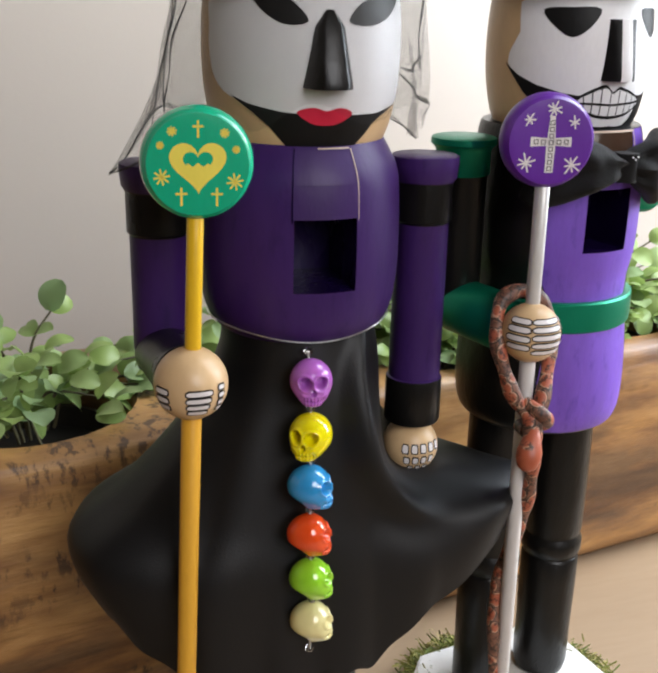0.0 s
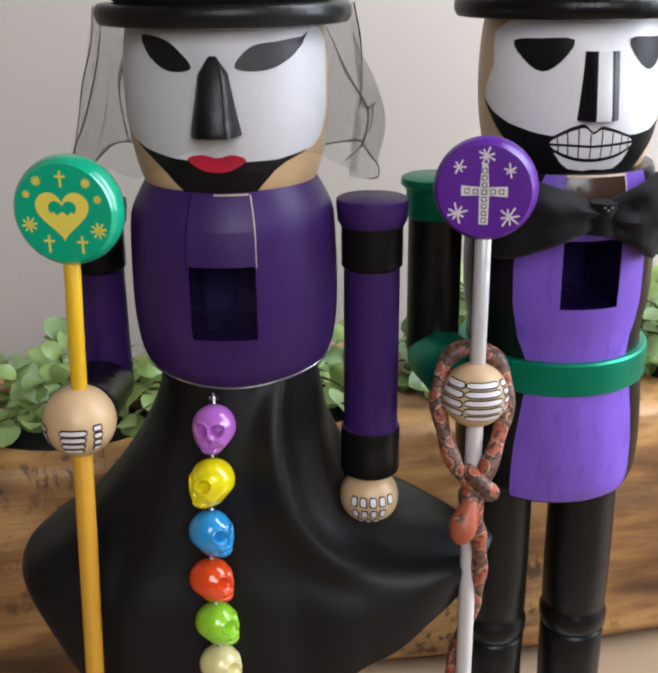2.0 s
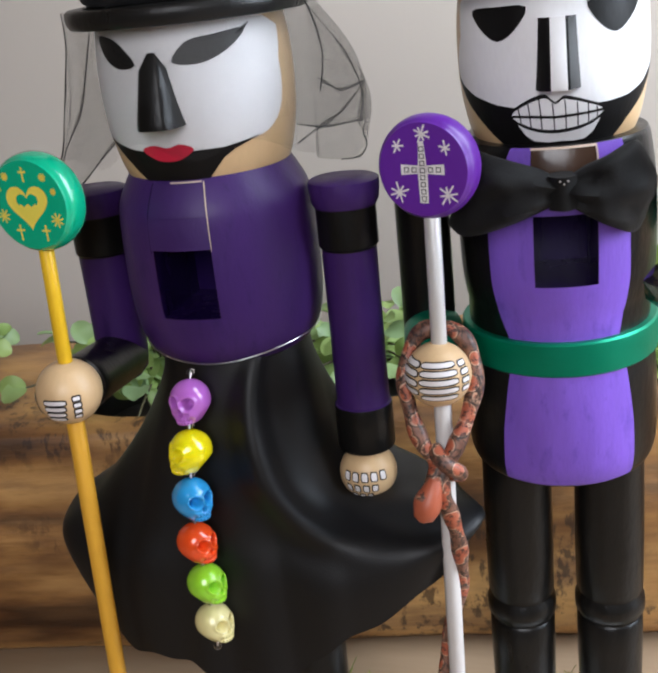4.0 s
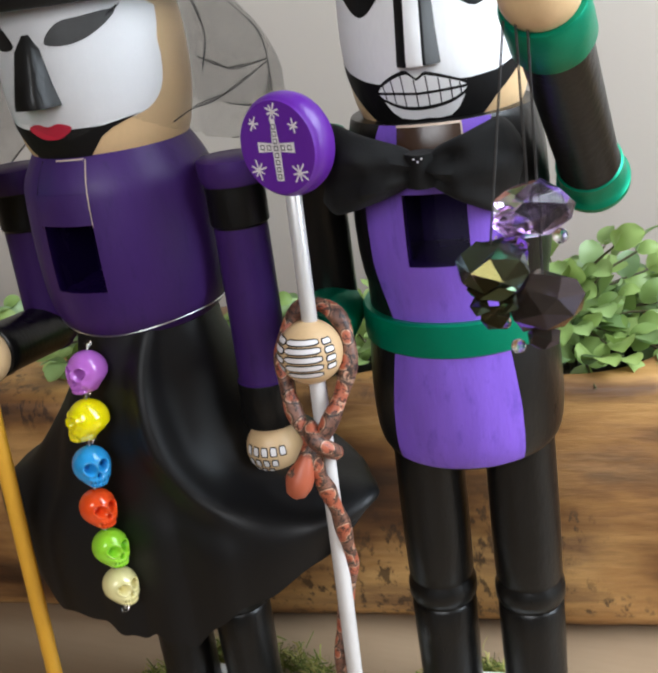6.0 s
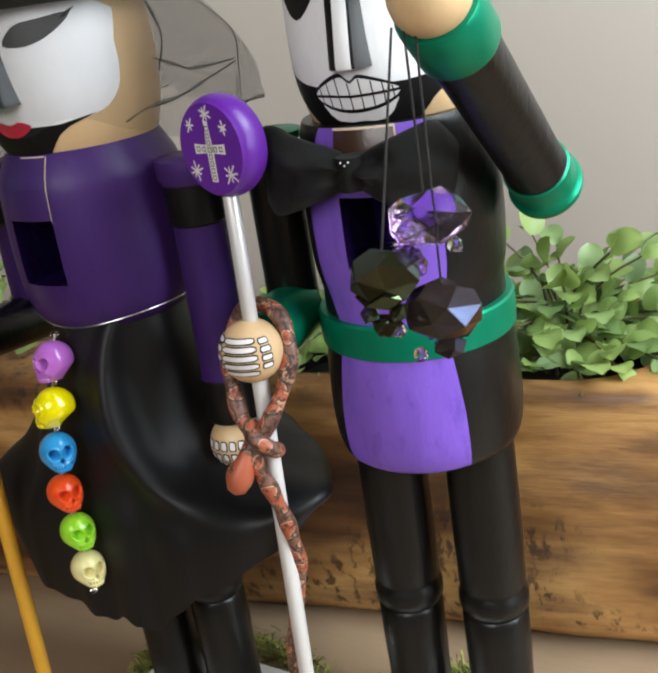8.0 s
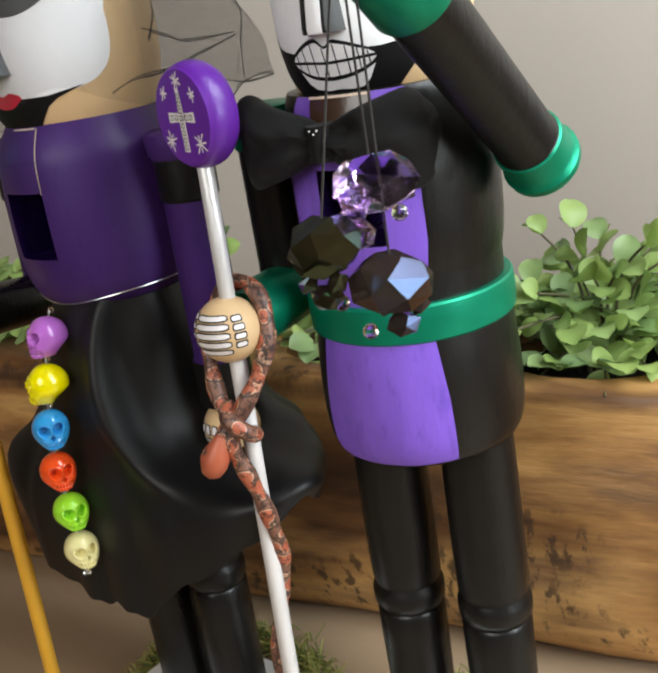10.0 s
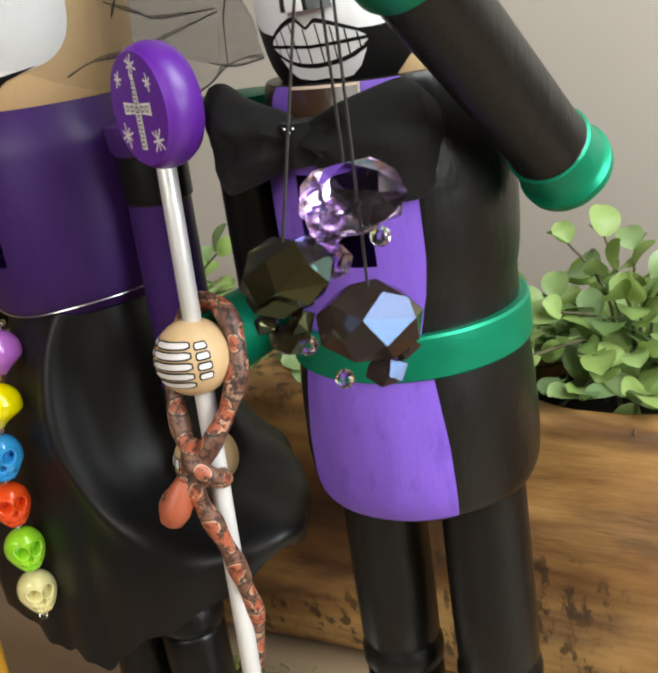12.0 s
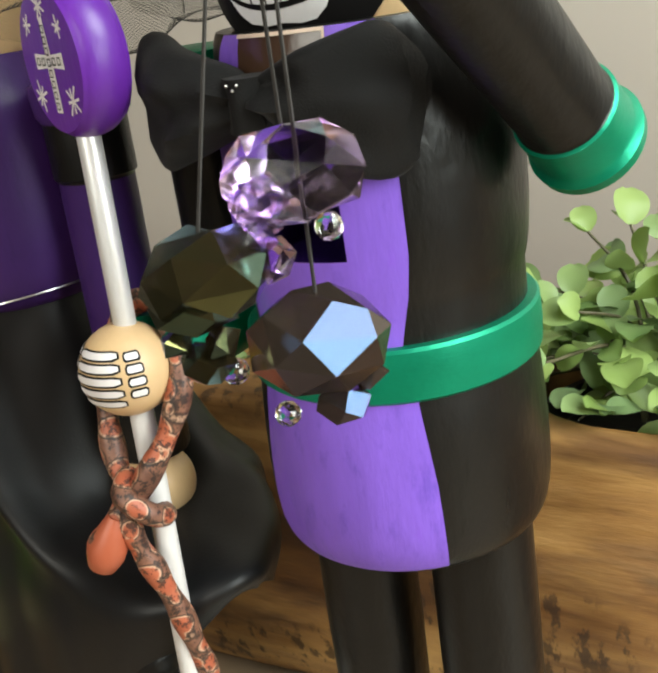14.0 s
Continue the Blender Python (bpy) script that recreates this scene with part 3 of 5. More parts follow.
def nose(bm, axis, yaw, z0, z1, front, base, out0, out1, r, mi_front, mi_left, mi_right, mi_line, peak=None):
    """A wedge-shaped nose: half widths at its front and base, and how far it stands out below and above."""
    m = Matrix.Translation((*axis, 0)) @ Matrix.Rotation(radians(yaw), 4, "Z")
    zs = [z0, z0 + 0.002, (z0 + z1) / 2, z1 - (0.0052 if peak else 0.004), z1]
    cols = []
    for i, z in enumerate(zs):
        t = (z - z0) / (z1 - z0)
        o = out0 + (out1 - out0) * t - (0.0006 if i == 0 else 0)
        fw = front[0] + (front[1] - front[0]) * t
        if peak and i == 4:
            fw, o = peak, 0.0016
        bw = peak * 1.6 if peak and i == 4 else base[0] + (base[1] - base[0]) * t
        side = (bw + fw) / 2 * 1.08
        cols.append([bm.verts.new(m @ Vector(p)) for p in ((-bw, -r + 0.003, z), (-side, -r - o * 0.55, z), (-fw * 1.1, -r - o * 0.92, z), (-fw * 0.82, -r - o, z), (fw * 0.82, -r - o, z), (fw * 1.1, -r - o * 0.92, z), (side, -r - o * 0.55, z), (bw, -r + 0.003, z))])
    for a, b in zip(cols, cols[1:]):
        for k, mi in enumerate((mi_left, mi_left, mi_line, mi_front, mi_line, mi_right, mi_right)):
            bm.faces.new((a[k], a[k + 1], b[k + 1], b[k])).material_index = mi
    bm.faces.new(cols[0][::-1]).material_index = mi_front
    bm.faces.new(cols[-1]).material_index = mi_front


def bones(bm, c, r, bars, white, dark):
    """Painted finger bones on a ball: bars of (degrees round, from, to, degrees up, half height)."""
    for u0, u1, v, h in bars:
        k = 1.0 / max(0.4, math.cos(radians(v)))
        e = (u1 - u0) * 0.12
        shape = [(u0, v + h * 0.4), (u0 + e, v + h), (u1 - e, v + h * 0.9), (u1, v + h * 0.5), (u1, v - h * 0.6), (u1 - e, v - h), (u0 + e, v - h * 0.9), (u0, v - h * 0.5)]
        mid = (u0 + u1) / 2
        big = [(mid + (a - mid) * (1 + 4.6 * k / max(6, u1 - u0)), v + (b - v) * (1 + 2.7 / h)) for a, b in shape]
        decal(bm, big, on_ball(c, r, 0.00012), dark, 6, 6)
        decal(bm, shape, on_ball(c, r, 0.00026), white, 6, 6)


def leg(bm, x, y, r, top, mi, foot=0.0125, knee=0.086):
    """A turned leg with a ringed knee and a rounded boot end."""
    k = knee
    prof = [(r * 0.55, foot), (r * 0.88, foot + 0.001), (r * 0.97, foot + 0.006), (r * 0.97, foot + 0.03), (r * 1.0, k - 0.02), (r * 1.0, k - 0.0075), (r * 0.93, k - 0.0062), (r * 0.95, k - 0.005), (r * 1.05, k - 0.003), (r * 1.06, k), (r * 1.05, k + 0.003), (r * 0.95, k + 0.005), (r * 0.94, k + 0.006), (r * 1.0, k + 0.008), (r * 1.02, k + 0.03), (r * 1.0, top)]
    lathe(bm, prof, Matrix.Translation((x, y, 0)), 40, mi)


STAFF_BALL_L, STAFF_BALL_G, LOW_BALL = (-0.0435, -0.0524, 0.2180), (0.0920, -0.0300, 0.2180), (0.0548, -0.0042, 0.1635)


def lady_figure():
    names = ("purple_dark", "black", "skin", "white", "red", "grey_eye", "purple_plate", "inside", "bare", "line_white", "black_matt")
    ix = {n: i for i, n in enumerate(names)}
    bm = bmesh.new()
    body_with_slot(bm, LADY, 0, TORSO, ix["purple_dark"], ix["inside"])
    for k in (1, -1):
        leg(bm, LADY[0] + 0.0160 * k, -0.004 + 0.002 * k, 0.0131, 0.20, ix["black"])
    hips = [(0.024, 0.16), (0.026, 0.19), (0.027, 0.2205)]
    lathe(bm, hips, Matrix.Translation((*LADY, 0)), 40, ix["black"])
    lathe(bm, HEAD, Matrix.Translation((*LADY, 0)), 72, ix["skin"])
    # jaw lever plate over the slot
    T = around(LADY, 0, TORSO, 0.0007)
    decal(bm, [(-18, 268.2), (17.6, 268.2), (17.6, 279.5), (-18, 279.5)], T, ix["purple_plate"])
    decal(bm, [(-18, 279.6), (17.6, 279.6), (17.6, 290.8), (-18, 290.8)], around(LADY, 0, TORSO, 0.0003), ix["purple_plate"])
    decal(bm, [(-18.7, 267), (-18.0, 267), (-18.0, 291), (-18.7, 291)], around(LADY, 0, TORSO, 0.0004), ix["inside"])
    decal(bm, [(17.7, 267), (18.1, 268), (18.5, 291), (17.7, 291)], around(LADY, 0, TORSO, 0.0006), ix["bare"])
    decal(bm, [(-4, 290.9), (17, 290.9), (17, 291.4), (-4, 291.4)], around(LADY, 0, TORSO, 0.0008), ix["bare"])
    # painted face
    F = lambda off: around(LADY, 0, HEAD, off)
    mask = rounded([(-66, 343), (-76, 330), (-74, 316), (-63, 308.6), (-45, 305.4), (-25, 303.2), (0, 302.2), (34, 302.2), (54, 303.4), (68, 306.5), (77, 314), (78, 328), (70, 343)], 3)
    decal(bm, mask, F(0.00015), ix["white"])
    jaw = [(-58, 308), (-45, 305.4), (-25, 303.2), (0, 302.2), (34, 302.2), (58, 304.4), (40, 301), (33, 298.5), (21, 290.5), (-22, 290.5), (-33, 298), (-44, 303)]
    decal(bm, jaw, F(0.0003), ix["black_matt"])
    lips = rounded([(-17, 303.3), (-8, 304.9), (0, 303.7), (8, 304.8), (16, 302.8), (8, 299.6), (0, 298.9), (-9, 299.7)], 3)
    decal(bm, lips, F(0.00045), ix["red"], 3, 2)
    eye_l = rounded([(-44, 341.4), (-29, 340.8), (-19, 337.6), (-11, 331.8), (-24, 330.8), (-37, 335.2)], 3)
    eye_r = rounded([(11, 331.9), (20, 338.0), (35, 339.3), (55, 340.0), (42, 333.8), (26, 330.6)], 3)
    decal(bm, eye_l, F(0.0003), ix["black_matt"])
    decal(bm, eye_r, F(0.0003), ix["grey_eye"])
    for k in range(3):
        stroke(bm, [(49 + 2 * k, 338.4 + 0.3 * k), (54 + 2 * k, 340.6 + 0.5 * k)], 0.5, F(0.0004), ix["black_matt"])
    nose(bm, LADY, 0, 0.3112, 0.3355, (0.0044, 0.0027), (0.0088, 0.0042), 0.0098, 0.0030, 0.0345, ix["black"], ix["black"], ix["black"], ix["black"], 0.0008)
    # arms: one hanging, one bent forward with the staff
    pu, bl = ix["purple_dark"], ix["black"]
    arm = [(0.0120, 0.0), (0.0130, 0.0006), (0.0132, 0.003), (0.0126, 0.0085), (0.0118, 0.0095), (0.0117, 0.0100), (0.0113, 0.0105), (0.0113, 0.0250), (0.0107, 0.0255), (0.0104, 0.0262), (0.0104, 0.0890), (0.0112, 0.0895), (0.0114, 0.0903), (0.0114, 0.1075), (0.0108, 0.1085)]
    rod(bm, (0.0558, -0.0025, 0.2835), (0.0548, -0.0042, 0.1), arm, 40, mis=[pu] * 5 + [bl] * 4 + [pu] * 2 + [bl] * 4)
    ball(bm, LOW_BALL, 0.0116, ix["skin"])
    short = arm[:10] + [(0.0104, 0.055), (0.0106, 0.068), (0.0095, 0.076), (0.006, 0.080), (0.0005, 0.081)]
    rod(bm, (-0.0465, -0.004, 0.2835), (-0.0460, -0.0058, 0.1), short, 40, mis=[pu] * 5 + [bl] * 4 + [pu] * 6)
    rod(bm, (-0.0462, -0.004, 0.2130), STAFF_BALL_L, [(0.0100, 0.0), (0.0107, 0.001), (0.0107, 0.036), (0.0112, 0.037), (0.0110, 0.041), (0.009, 0.0425)], 36, bl)
    ball(bm, STAFF_BALL_L, 0.0123, ix["skin"])
    hand = [(-72, -46, v, 4.0) for v in (2, -11, -24)] + [(-16, 24 - 2 * k, 2 - 11.5 * k, 3.6) for k in range(4)]
    hand += [(37, 49, 6 - 12 * k, 3.4) for k in range(4)]
    bones(bm, STAFF_BALL_L, 0.0123, hand, ix["line_white"], ix["black_matt"])
    low = [(-36 + 19 * k, -25 + 19 * k, 12, 8.5) for k in range(5)] + [(-32 + 18 * k, -22 + 18 * k, -13, 7.0) for k in range(4)]
    low += [(-24 + 18 * k, -15 + 18 * k, -33, 5) for k in range(3)]
    bones(bm, LOW_BALL, 0.0116, low, ix["line_white"], ix["black_matt"])
    return thing("nutcracker_figure", bm, [M[n] for n in names], "painted wooden nutcracker figure, dark purple top, white mask face", "figurine", "pair of nutcracker figures")


def gent_figure():
    names = ("black", "purple_bright", "skin", "white", "green", "grey_eye", "inside", "brown_plate", "bare", "line_white", "black_matt", "purple_dark")
    ix = {n: i for i, n in enumerate(names)}
    bm = bmesh.new()
    prof = [(max(r, 0.0352 if z < 0.232 else 0) * 0.975, z) for r, z in G_TORSO]
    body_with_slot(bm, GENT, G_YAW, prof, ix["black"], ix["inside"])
    coat = smooth_profile([(0.024, 0.1588), (0.0325, 0.1605), (0.0362, 0.166), (0.0374, 0.178), (0.0370, 0.195), (0.0358, 0.209), (0.0340, 0.2200)], 4)
    lathe(bm, coat, Matrix.Translation((*GENT, 0)), 64, ix["black"])
    c, s = math.cos(radians(G_YAW)), math.sin(radians(G_YAW))
    for k in (1, -1):
        leg(bm, GENT[0] + 0.0188 * k * c, GENT[1] + 0.0188 * k * s, 0.0140, 0.165, ix["black"])
    head = [(r * 0.955, z) for r, z in HEAD]
    lathe(bm, head, Matrix.Translation((*GENT, 0)), 72, ix["skin"])
    T = lambda off: around(GENT, G_YAW, prof, off)
    # violet waistcoat front, in strips round the slot
    P = ix["purple_bright"]
    decal(bm, [(-36, 220.9), (33, 220.9), (37, 232), (38.5, 242.3), (-45, 242.3), (-42, 229)], T(0.0003), P)
    decal(bm, [(-45, 242.3), (-17.5, 242.3), (-17.5, 268), (-46, 268)], T(0.0003), P)
    decal(bm, [(17.5, 242.3), (38.5, 242.3), (38, 268), (17.5, 268)], T(0.0003), P)
    decal(bm, [(-46, 268), (-18.6, 268), (-18.6, 291.3), (-31, 291.3), (-38, 280)], T(0.0003), P)
    decal(bm, [(18.6, 268), (38, 268), (37, 280), (37, 291.3), (18.6, 291.3)], T(0.0003), P)
    decal(bm, [(-18.6, 268.2), (18.6, 268.2), (18.6, 274), (-18.6, 274)], T(0.0004), P)
    decal(bm, [(-18.2, 274), (18.2, 274), (18.2, 290.6), (-18.2, 290.6)], T(0.0005), ix["brown_plate"])
    decal(bm, [(-18.6, 290.6), (18.8, 290.6), (18.8, 291.4), (-18.6, 291.4)], T(0.0008), ix["bare"])
    decal(bm, [(18.2, 284), (19.2, 284), (19.2, 291.4), (18.2, 291.4)], T(0.0009), ix["bare"])
    C = around(GENT, G_YAW, coat, 0.0003)
    decal(bm, [(-41, 162.6), (-20, 162.0), (0, 162.2), (20, 162.0), (41, 162.6), (39.5, 186), (36, 208.5), (-35, 208.5), (-39, 186)], C, P)
    # painted skull face
    F = lambda off: around(GENT, G_YAW, head, off)
    W, K = ix["white"], ix["black_matt"]
    decal(bm, rounded([(-63, 343), (-73, 328), (-82, 316), (-60, 307.5), (-30, 304), (0, 303), (30, 303.5), (60, 307.5), (80, 316), (73, 328), (63, 343)], 3), F(0.00015), W)
    decal(bm, [(-84, 316), (-72, 311.5), (-58, 308.2), (-40, 305.6), (-30, 304.8), (28, 304.4), (44, 305.4), (60, 308.4), (82, 316), (62, 304), (46, 297), (36, 290.6), (-40, 290.6), (-52, 297), (-68, 305)], F(0.0003), K)
    decal(bm, [(-29.5, 300.6), (-23, 295), (-18, 292.9), (-8, 292.2), (0, 292.6), (8, 292.2), (15, 292.7), (20, 295), (25, 300.4), (0, 299)], F(0.00045), W, 3, 3)
    lipline = [(-31, 301.8), (-22, 305.4), (-12, 307.6), (-8, 307.3), (-4, 305.4), (0, 306.9), (4, 306.7), (14, 305.0), (26, 302.0), (16, 298.4), (4, 297.0), (-8, 296.8), (-20, 298.2)]
    grow = [(-3 + (u + 3) * 1.09, 302 + (v - 302) * 1.24) for u, v in lipline]
    decal(bm, rounded(grow, 2), F(0.0006), K, 3, 2)
    decal(bm, rounded(lipline, 2), F(0.00075), W, 3, 2)
    stroke(bm, [(-31, 301.8), (-18, 301.6), (-4, 301.1), (10, 301.5), (26, 302.1)], 0.9, F(0.0009), K)
    for u, v0, v1 in ((-25, 299.4, 304.2), (-19, 298.2, 306), (-12.5, 297.4, 307.2), (-5, 297, 305.6), (2, 297.1, 306.5), (9, 297.7, 305.6), (15.5, 298.6, 304.6), (21, 299.8, 303.4)):
        stroke(bm, [(u - 0.6, v1), (u, (v0 + v1) / 2), (u + 0.3, v0)], 0.75, F(0.0009), K)
    for k in (1, -1):
        decal(bm, rounded([(-2 + 17 * k, 337.2), (-2 + 36 * k, 337.6), (-2 + 55 * k, 336.6), (-2 + 47 * k, 330.6), (-2 + 35 * k, 326.6), (-2 + 24 * k, 330)], 3), F(0.0003), K)
    nose(bm, GENT, G_YAW - 2, 0.3105, 0.3335, (0.0033, 0.0030), (0.0082, 0.0072), 0.0066, 0.0030, 0.0325, W, K, ix["grey_eye"], K)
    # arms: one bent with the staff, one raised
    gr, bl = ix["green"], ix["black"]
    cap = [(0.0118, 0.0), (0.0131, 0.0006), (0.0133, 0.003), (0.0120, 0.0042), (0.0112, 0.0055), (0.0112, 0.0150), (0.0106, 0.0155), (0.0103, 0.0162)]
    rod(bm, (0.0800, 0.0165, 0.2875), (0.0800, 0.0165, 0.1), cap + [(0.0103, 0.058), (0.0104, 0.068), (0.0092, 0.075), (0.006, 0.079), (0.0005, 0.080)], 40, mis=[gr] * 6 + [bl] * 6)
    rod(bm, (0.0812, 0.0165, 0.2165), STAFF_BALL_G, [(0.0108, 0.0), (0.0117, 0.001), (0.0117, 0.030), (0.0108, 0.0315), (0.010, 0.038)], 40, gr)
    ball(bm, STAFF_BALL_G, 0.0117, ix["skin"])
    hand = [(-76, -29, v, 5.0) for v in (36, 20, 3, -14)] + [(-23, 46, v, 4.4) for v in (36, 21, 6, -9, -24)] + [(56, 74, v, 4.2) for v in (32, 17, 2, -13)]
    bones(bm, STAFF_BALL_G, 0.0117, hand, ix["line_white"], K)
    s0 = Vector((0.1788, 0.0425, 0.2583))
    d = Vector((0.045, -0.76, 0.65)).normalized()
    raised = [(0.0112, 0.0), (0.0130, 0.0008), (0.0132, 0.0035), (0.0121, 0.0048), (0.0117, 0.006), (0.0117, 0.0150), (0.0110, 0.0155), (0.0106, 0.0162), (0.0108, 0.0910), (0.0122, 0.0915), (0.0126, 0.0925), (0.0126, 0.1080), (0.0120, 0.1093)]
    rod(bm, s0, s0 + d, raised, 44, mis=[gr] * 6 + [bl] * 2 + [gr] * 4)
    ball(bm, s0 + d * 0.1140, 0.0115, ix["skin"])
    return thing("nutcracker_figure", bm, [M[n] for n in names], "painted wooden nutcracker figure, black and violet, skull-painted face", "figurine", "pair of nutcracker figures")


lady_figure()
gent_figure()


def board_base(x, y, yaw, label):
    """A white board with clipped corners under a figure."""
    b = holder("figure_base", (x, y, 0.0), label, "display base", "figure bases", yaw)
    bm = bmesh.new()
    out = [(-0.046, -0.030), (-0.034, -0.043), (0.034, -0.043), (0.046, -0.030), (0.046, 0.020), (0.034, 0.032), (-0.034, 0.032), (-0.046, 0.020)]
    mm = pose(x, y, 0, 0, 0, yaw)
    lo, hi = ([bm.verts.new(mm @ Vector((px * k, py * k, z))) for px, py in out] for z, k in ((0.0, 1.0), (0.0125, 0.985)))
    for i in range(8):
        bm.faces.new((lo[i], lo[(i + 1) % 8], hi[(i + 1) % 8], hi[i]))
    bm.faces.new(lo[::-1])
    bm.faces.new(hi)
    bmesh.ops.bevel(bm, geom=[e for e in bm.edges if e.verts[0] in hi and e.verts[1] in hi], offset=0.0012, segments=2, affect="EDGES")
    part("board", bm, M["board"], b)


board_base(*LADY, 0, "white painted wooden base under the purple figure")
board_base(*GENT, G_YAW, "white painted wooden base under the violet figure")


def moss_ring(x, y, yaw, seed, rx, ry, n=4200):
    """Curled strands heaped round a base."""
    rnd = random.Random(seed)
    verts, faces = [], []
    mm = pose(x, y, 0, 0, 0, yaw)
    while len(faces) < n * 3:
        a = rnd.uniform(0, 2 * math.pi)
        k = 1.0 + abs(rnd.gauss(0, 0.16)) + 0.12 * math.sin(3 * a + seed)
        if k < 0.98:
            continue
        p = Vector((rx * k * math.cos(a), -0.002 + ry * k * math.sin(a), rnd.uniform(0, 0.019) * max(0.15, 1.6 - k)))
        d = Vector((rnd.gauss(0, 1), rnd.gauss(0, 1), rnd.uniform(0.1, 1.3))).normalized()
        w = d.orthogonal().normalized() * rnd.uniform(0.00022, 0.00042)
        curl = Vector((rnd.gauss(0, 1), rnd.gauss(0, 1), rnd.gauss(-0.6, 0.6))) * 0.0022
        step = rnd.uniform(0.0014, 0.0030)
        i0 = len(verts)
        for s in range(4):
            q = p + d * step * s + curl * (s / 3) ** 2
            q.z = max(0.0003, q.z)
            verts += [mm @ (q - w), mm @ (q + w)]
        faces += [(i0 + 2 * s, i0 + 2 * s + 1, i0 + 2 * s + 3, i0 + 2 * s + 2) for s in range(3)]
    me = bpy.data.meshes.new("moss")
    me.from_pydata([tuple(v) for v in verts], [], faces)
    me.materials.append(M["moss"])
    tagged(new("moss", me), "yellow-green dried moss heaped round the figure base", "moss", kind="stuff")


moss_ring(LADY[0], LADY[1] + 0.006, 0, 1, 0.050, 0.042)
moss_ring(GENT[0] - 0.003, GENT[1] - 0.004, G_YAW, 2, 0.0435, 0.0375)

# ---- hats ----


def hat(axis, yaw, crown, band, label, wrinkle):
    h = holder("hat", (*axis, 0.3438), label, "hat", yaw=yaw)
    m = Matrix.Translation((*axis, 0))
    bm = bmesh.new()
    lathe(bm, smooth_profile([(0.030, 0.3438), (0.0405, 0.3438), (0.0425, 0.3450), (0.0432, 0.3475), (0.0425, 0.3500), (0.040, 0.3508), (0.030, 0.3508)], 3), m, 72)
    part("brim", bm, M["black"], h, "glossy black wooden brim")
    bm = bmesh.new()
    rings = lathe(bm, smooth_profile([(0.0345, 0.3509), (0.0372, 0.3530), (0.0378, 0.360), (0.0370, 0.376), (0.0362, 0.392), (0.030, 0.398), (0.010, 0.399)], 4), m, 72)
    if wrinkle:
        for ring in rings:
            for k, v in enumerate(ring):
                a = 2 * math.pi * k / 72
                w = 0.0014 * math.sin(5 * a + v.co.z * 260) + 0.0010 * math.sin(11 * a - v.co.z * 400)
                v.co.x += w * math.sin(a)
                v.co.y -= w * math.cos(a)
    part("crown", bm, crown, h)
    if band:
        bm = bmesh.new()
        lathe(bm, [(0.0368, 0.3511), (0.0388, 0.3515), (0.0390, 0.3530), (0.0390, 0.3700), (0.0385, 0.3710), (0.0366, 0.3712)], m, 72)
        part("hat_band", bm, M["green"], h, "green metallic hat band")
    return h


hat(LADY, 0, M["hat_cloth"], False, "black hat with crumpled cloth crown on the purple figure", True)
hat(GENT, G_YAW, M["black"], True, "black top hat with a green band", False)


def veil_point(a, t, off=0.0):
    """A place on the veil: degrees from the front, and 0 at the brim to 1 at the hem."""
    s = abs(a) / 180
    side = math.exp(-(((a - 148 + 180) % 360 - 180) / 36) ** 2)
    left = math.exp(-((a + 88) / 30) ** 2)
    back = math.exp(-((abs(a) - 180) / 50) ** 2)
    drop = 0.047 + 0.006 * side + 0.013 * math.exp(-((a - 100) / 30) ** 2) + 0.019 * left + 0.004 * back - 0.002 * math.cos(radians(a) * 6)
    full = 0.0004 + 0.026 * side + 0.004 * left + 0.010 * back
    fold = (0.0030 * math.sin(radians(a) * 9 + 3 * t) + 0.0020 * math.sin(radians(a) * 17 - 5 * t + 1)) * (0.15 + s) * (0.25 + t)
    if abs(a) < 66:
        fold *= 0.12
    r = 0.0436 + full * math.sin(min(1, t * 1.1) * math.pi * 0.6) ** 1.2 + 0.018 * left * t ** 3 + fold - 0.003 * t * (1 - min(1, s * 1.6)) + off
    z = 0.3500 - drop * t - 0.003 * math.sin(radians(a) * 7) * t
    return Vector((LADY[0] + r * math.sin(radians(a)), LADY[1] - r * math.cos(radians(a)), z)), drop


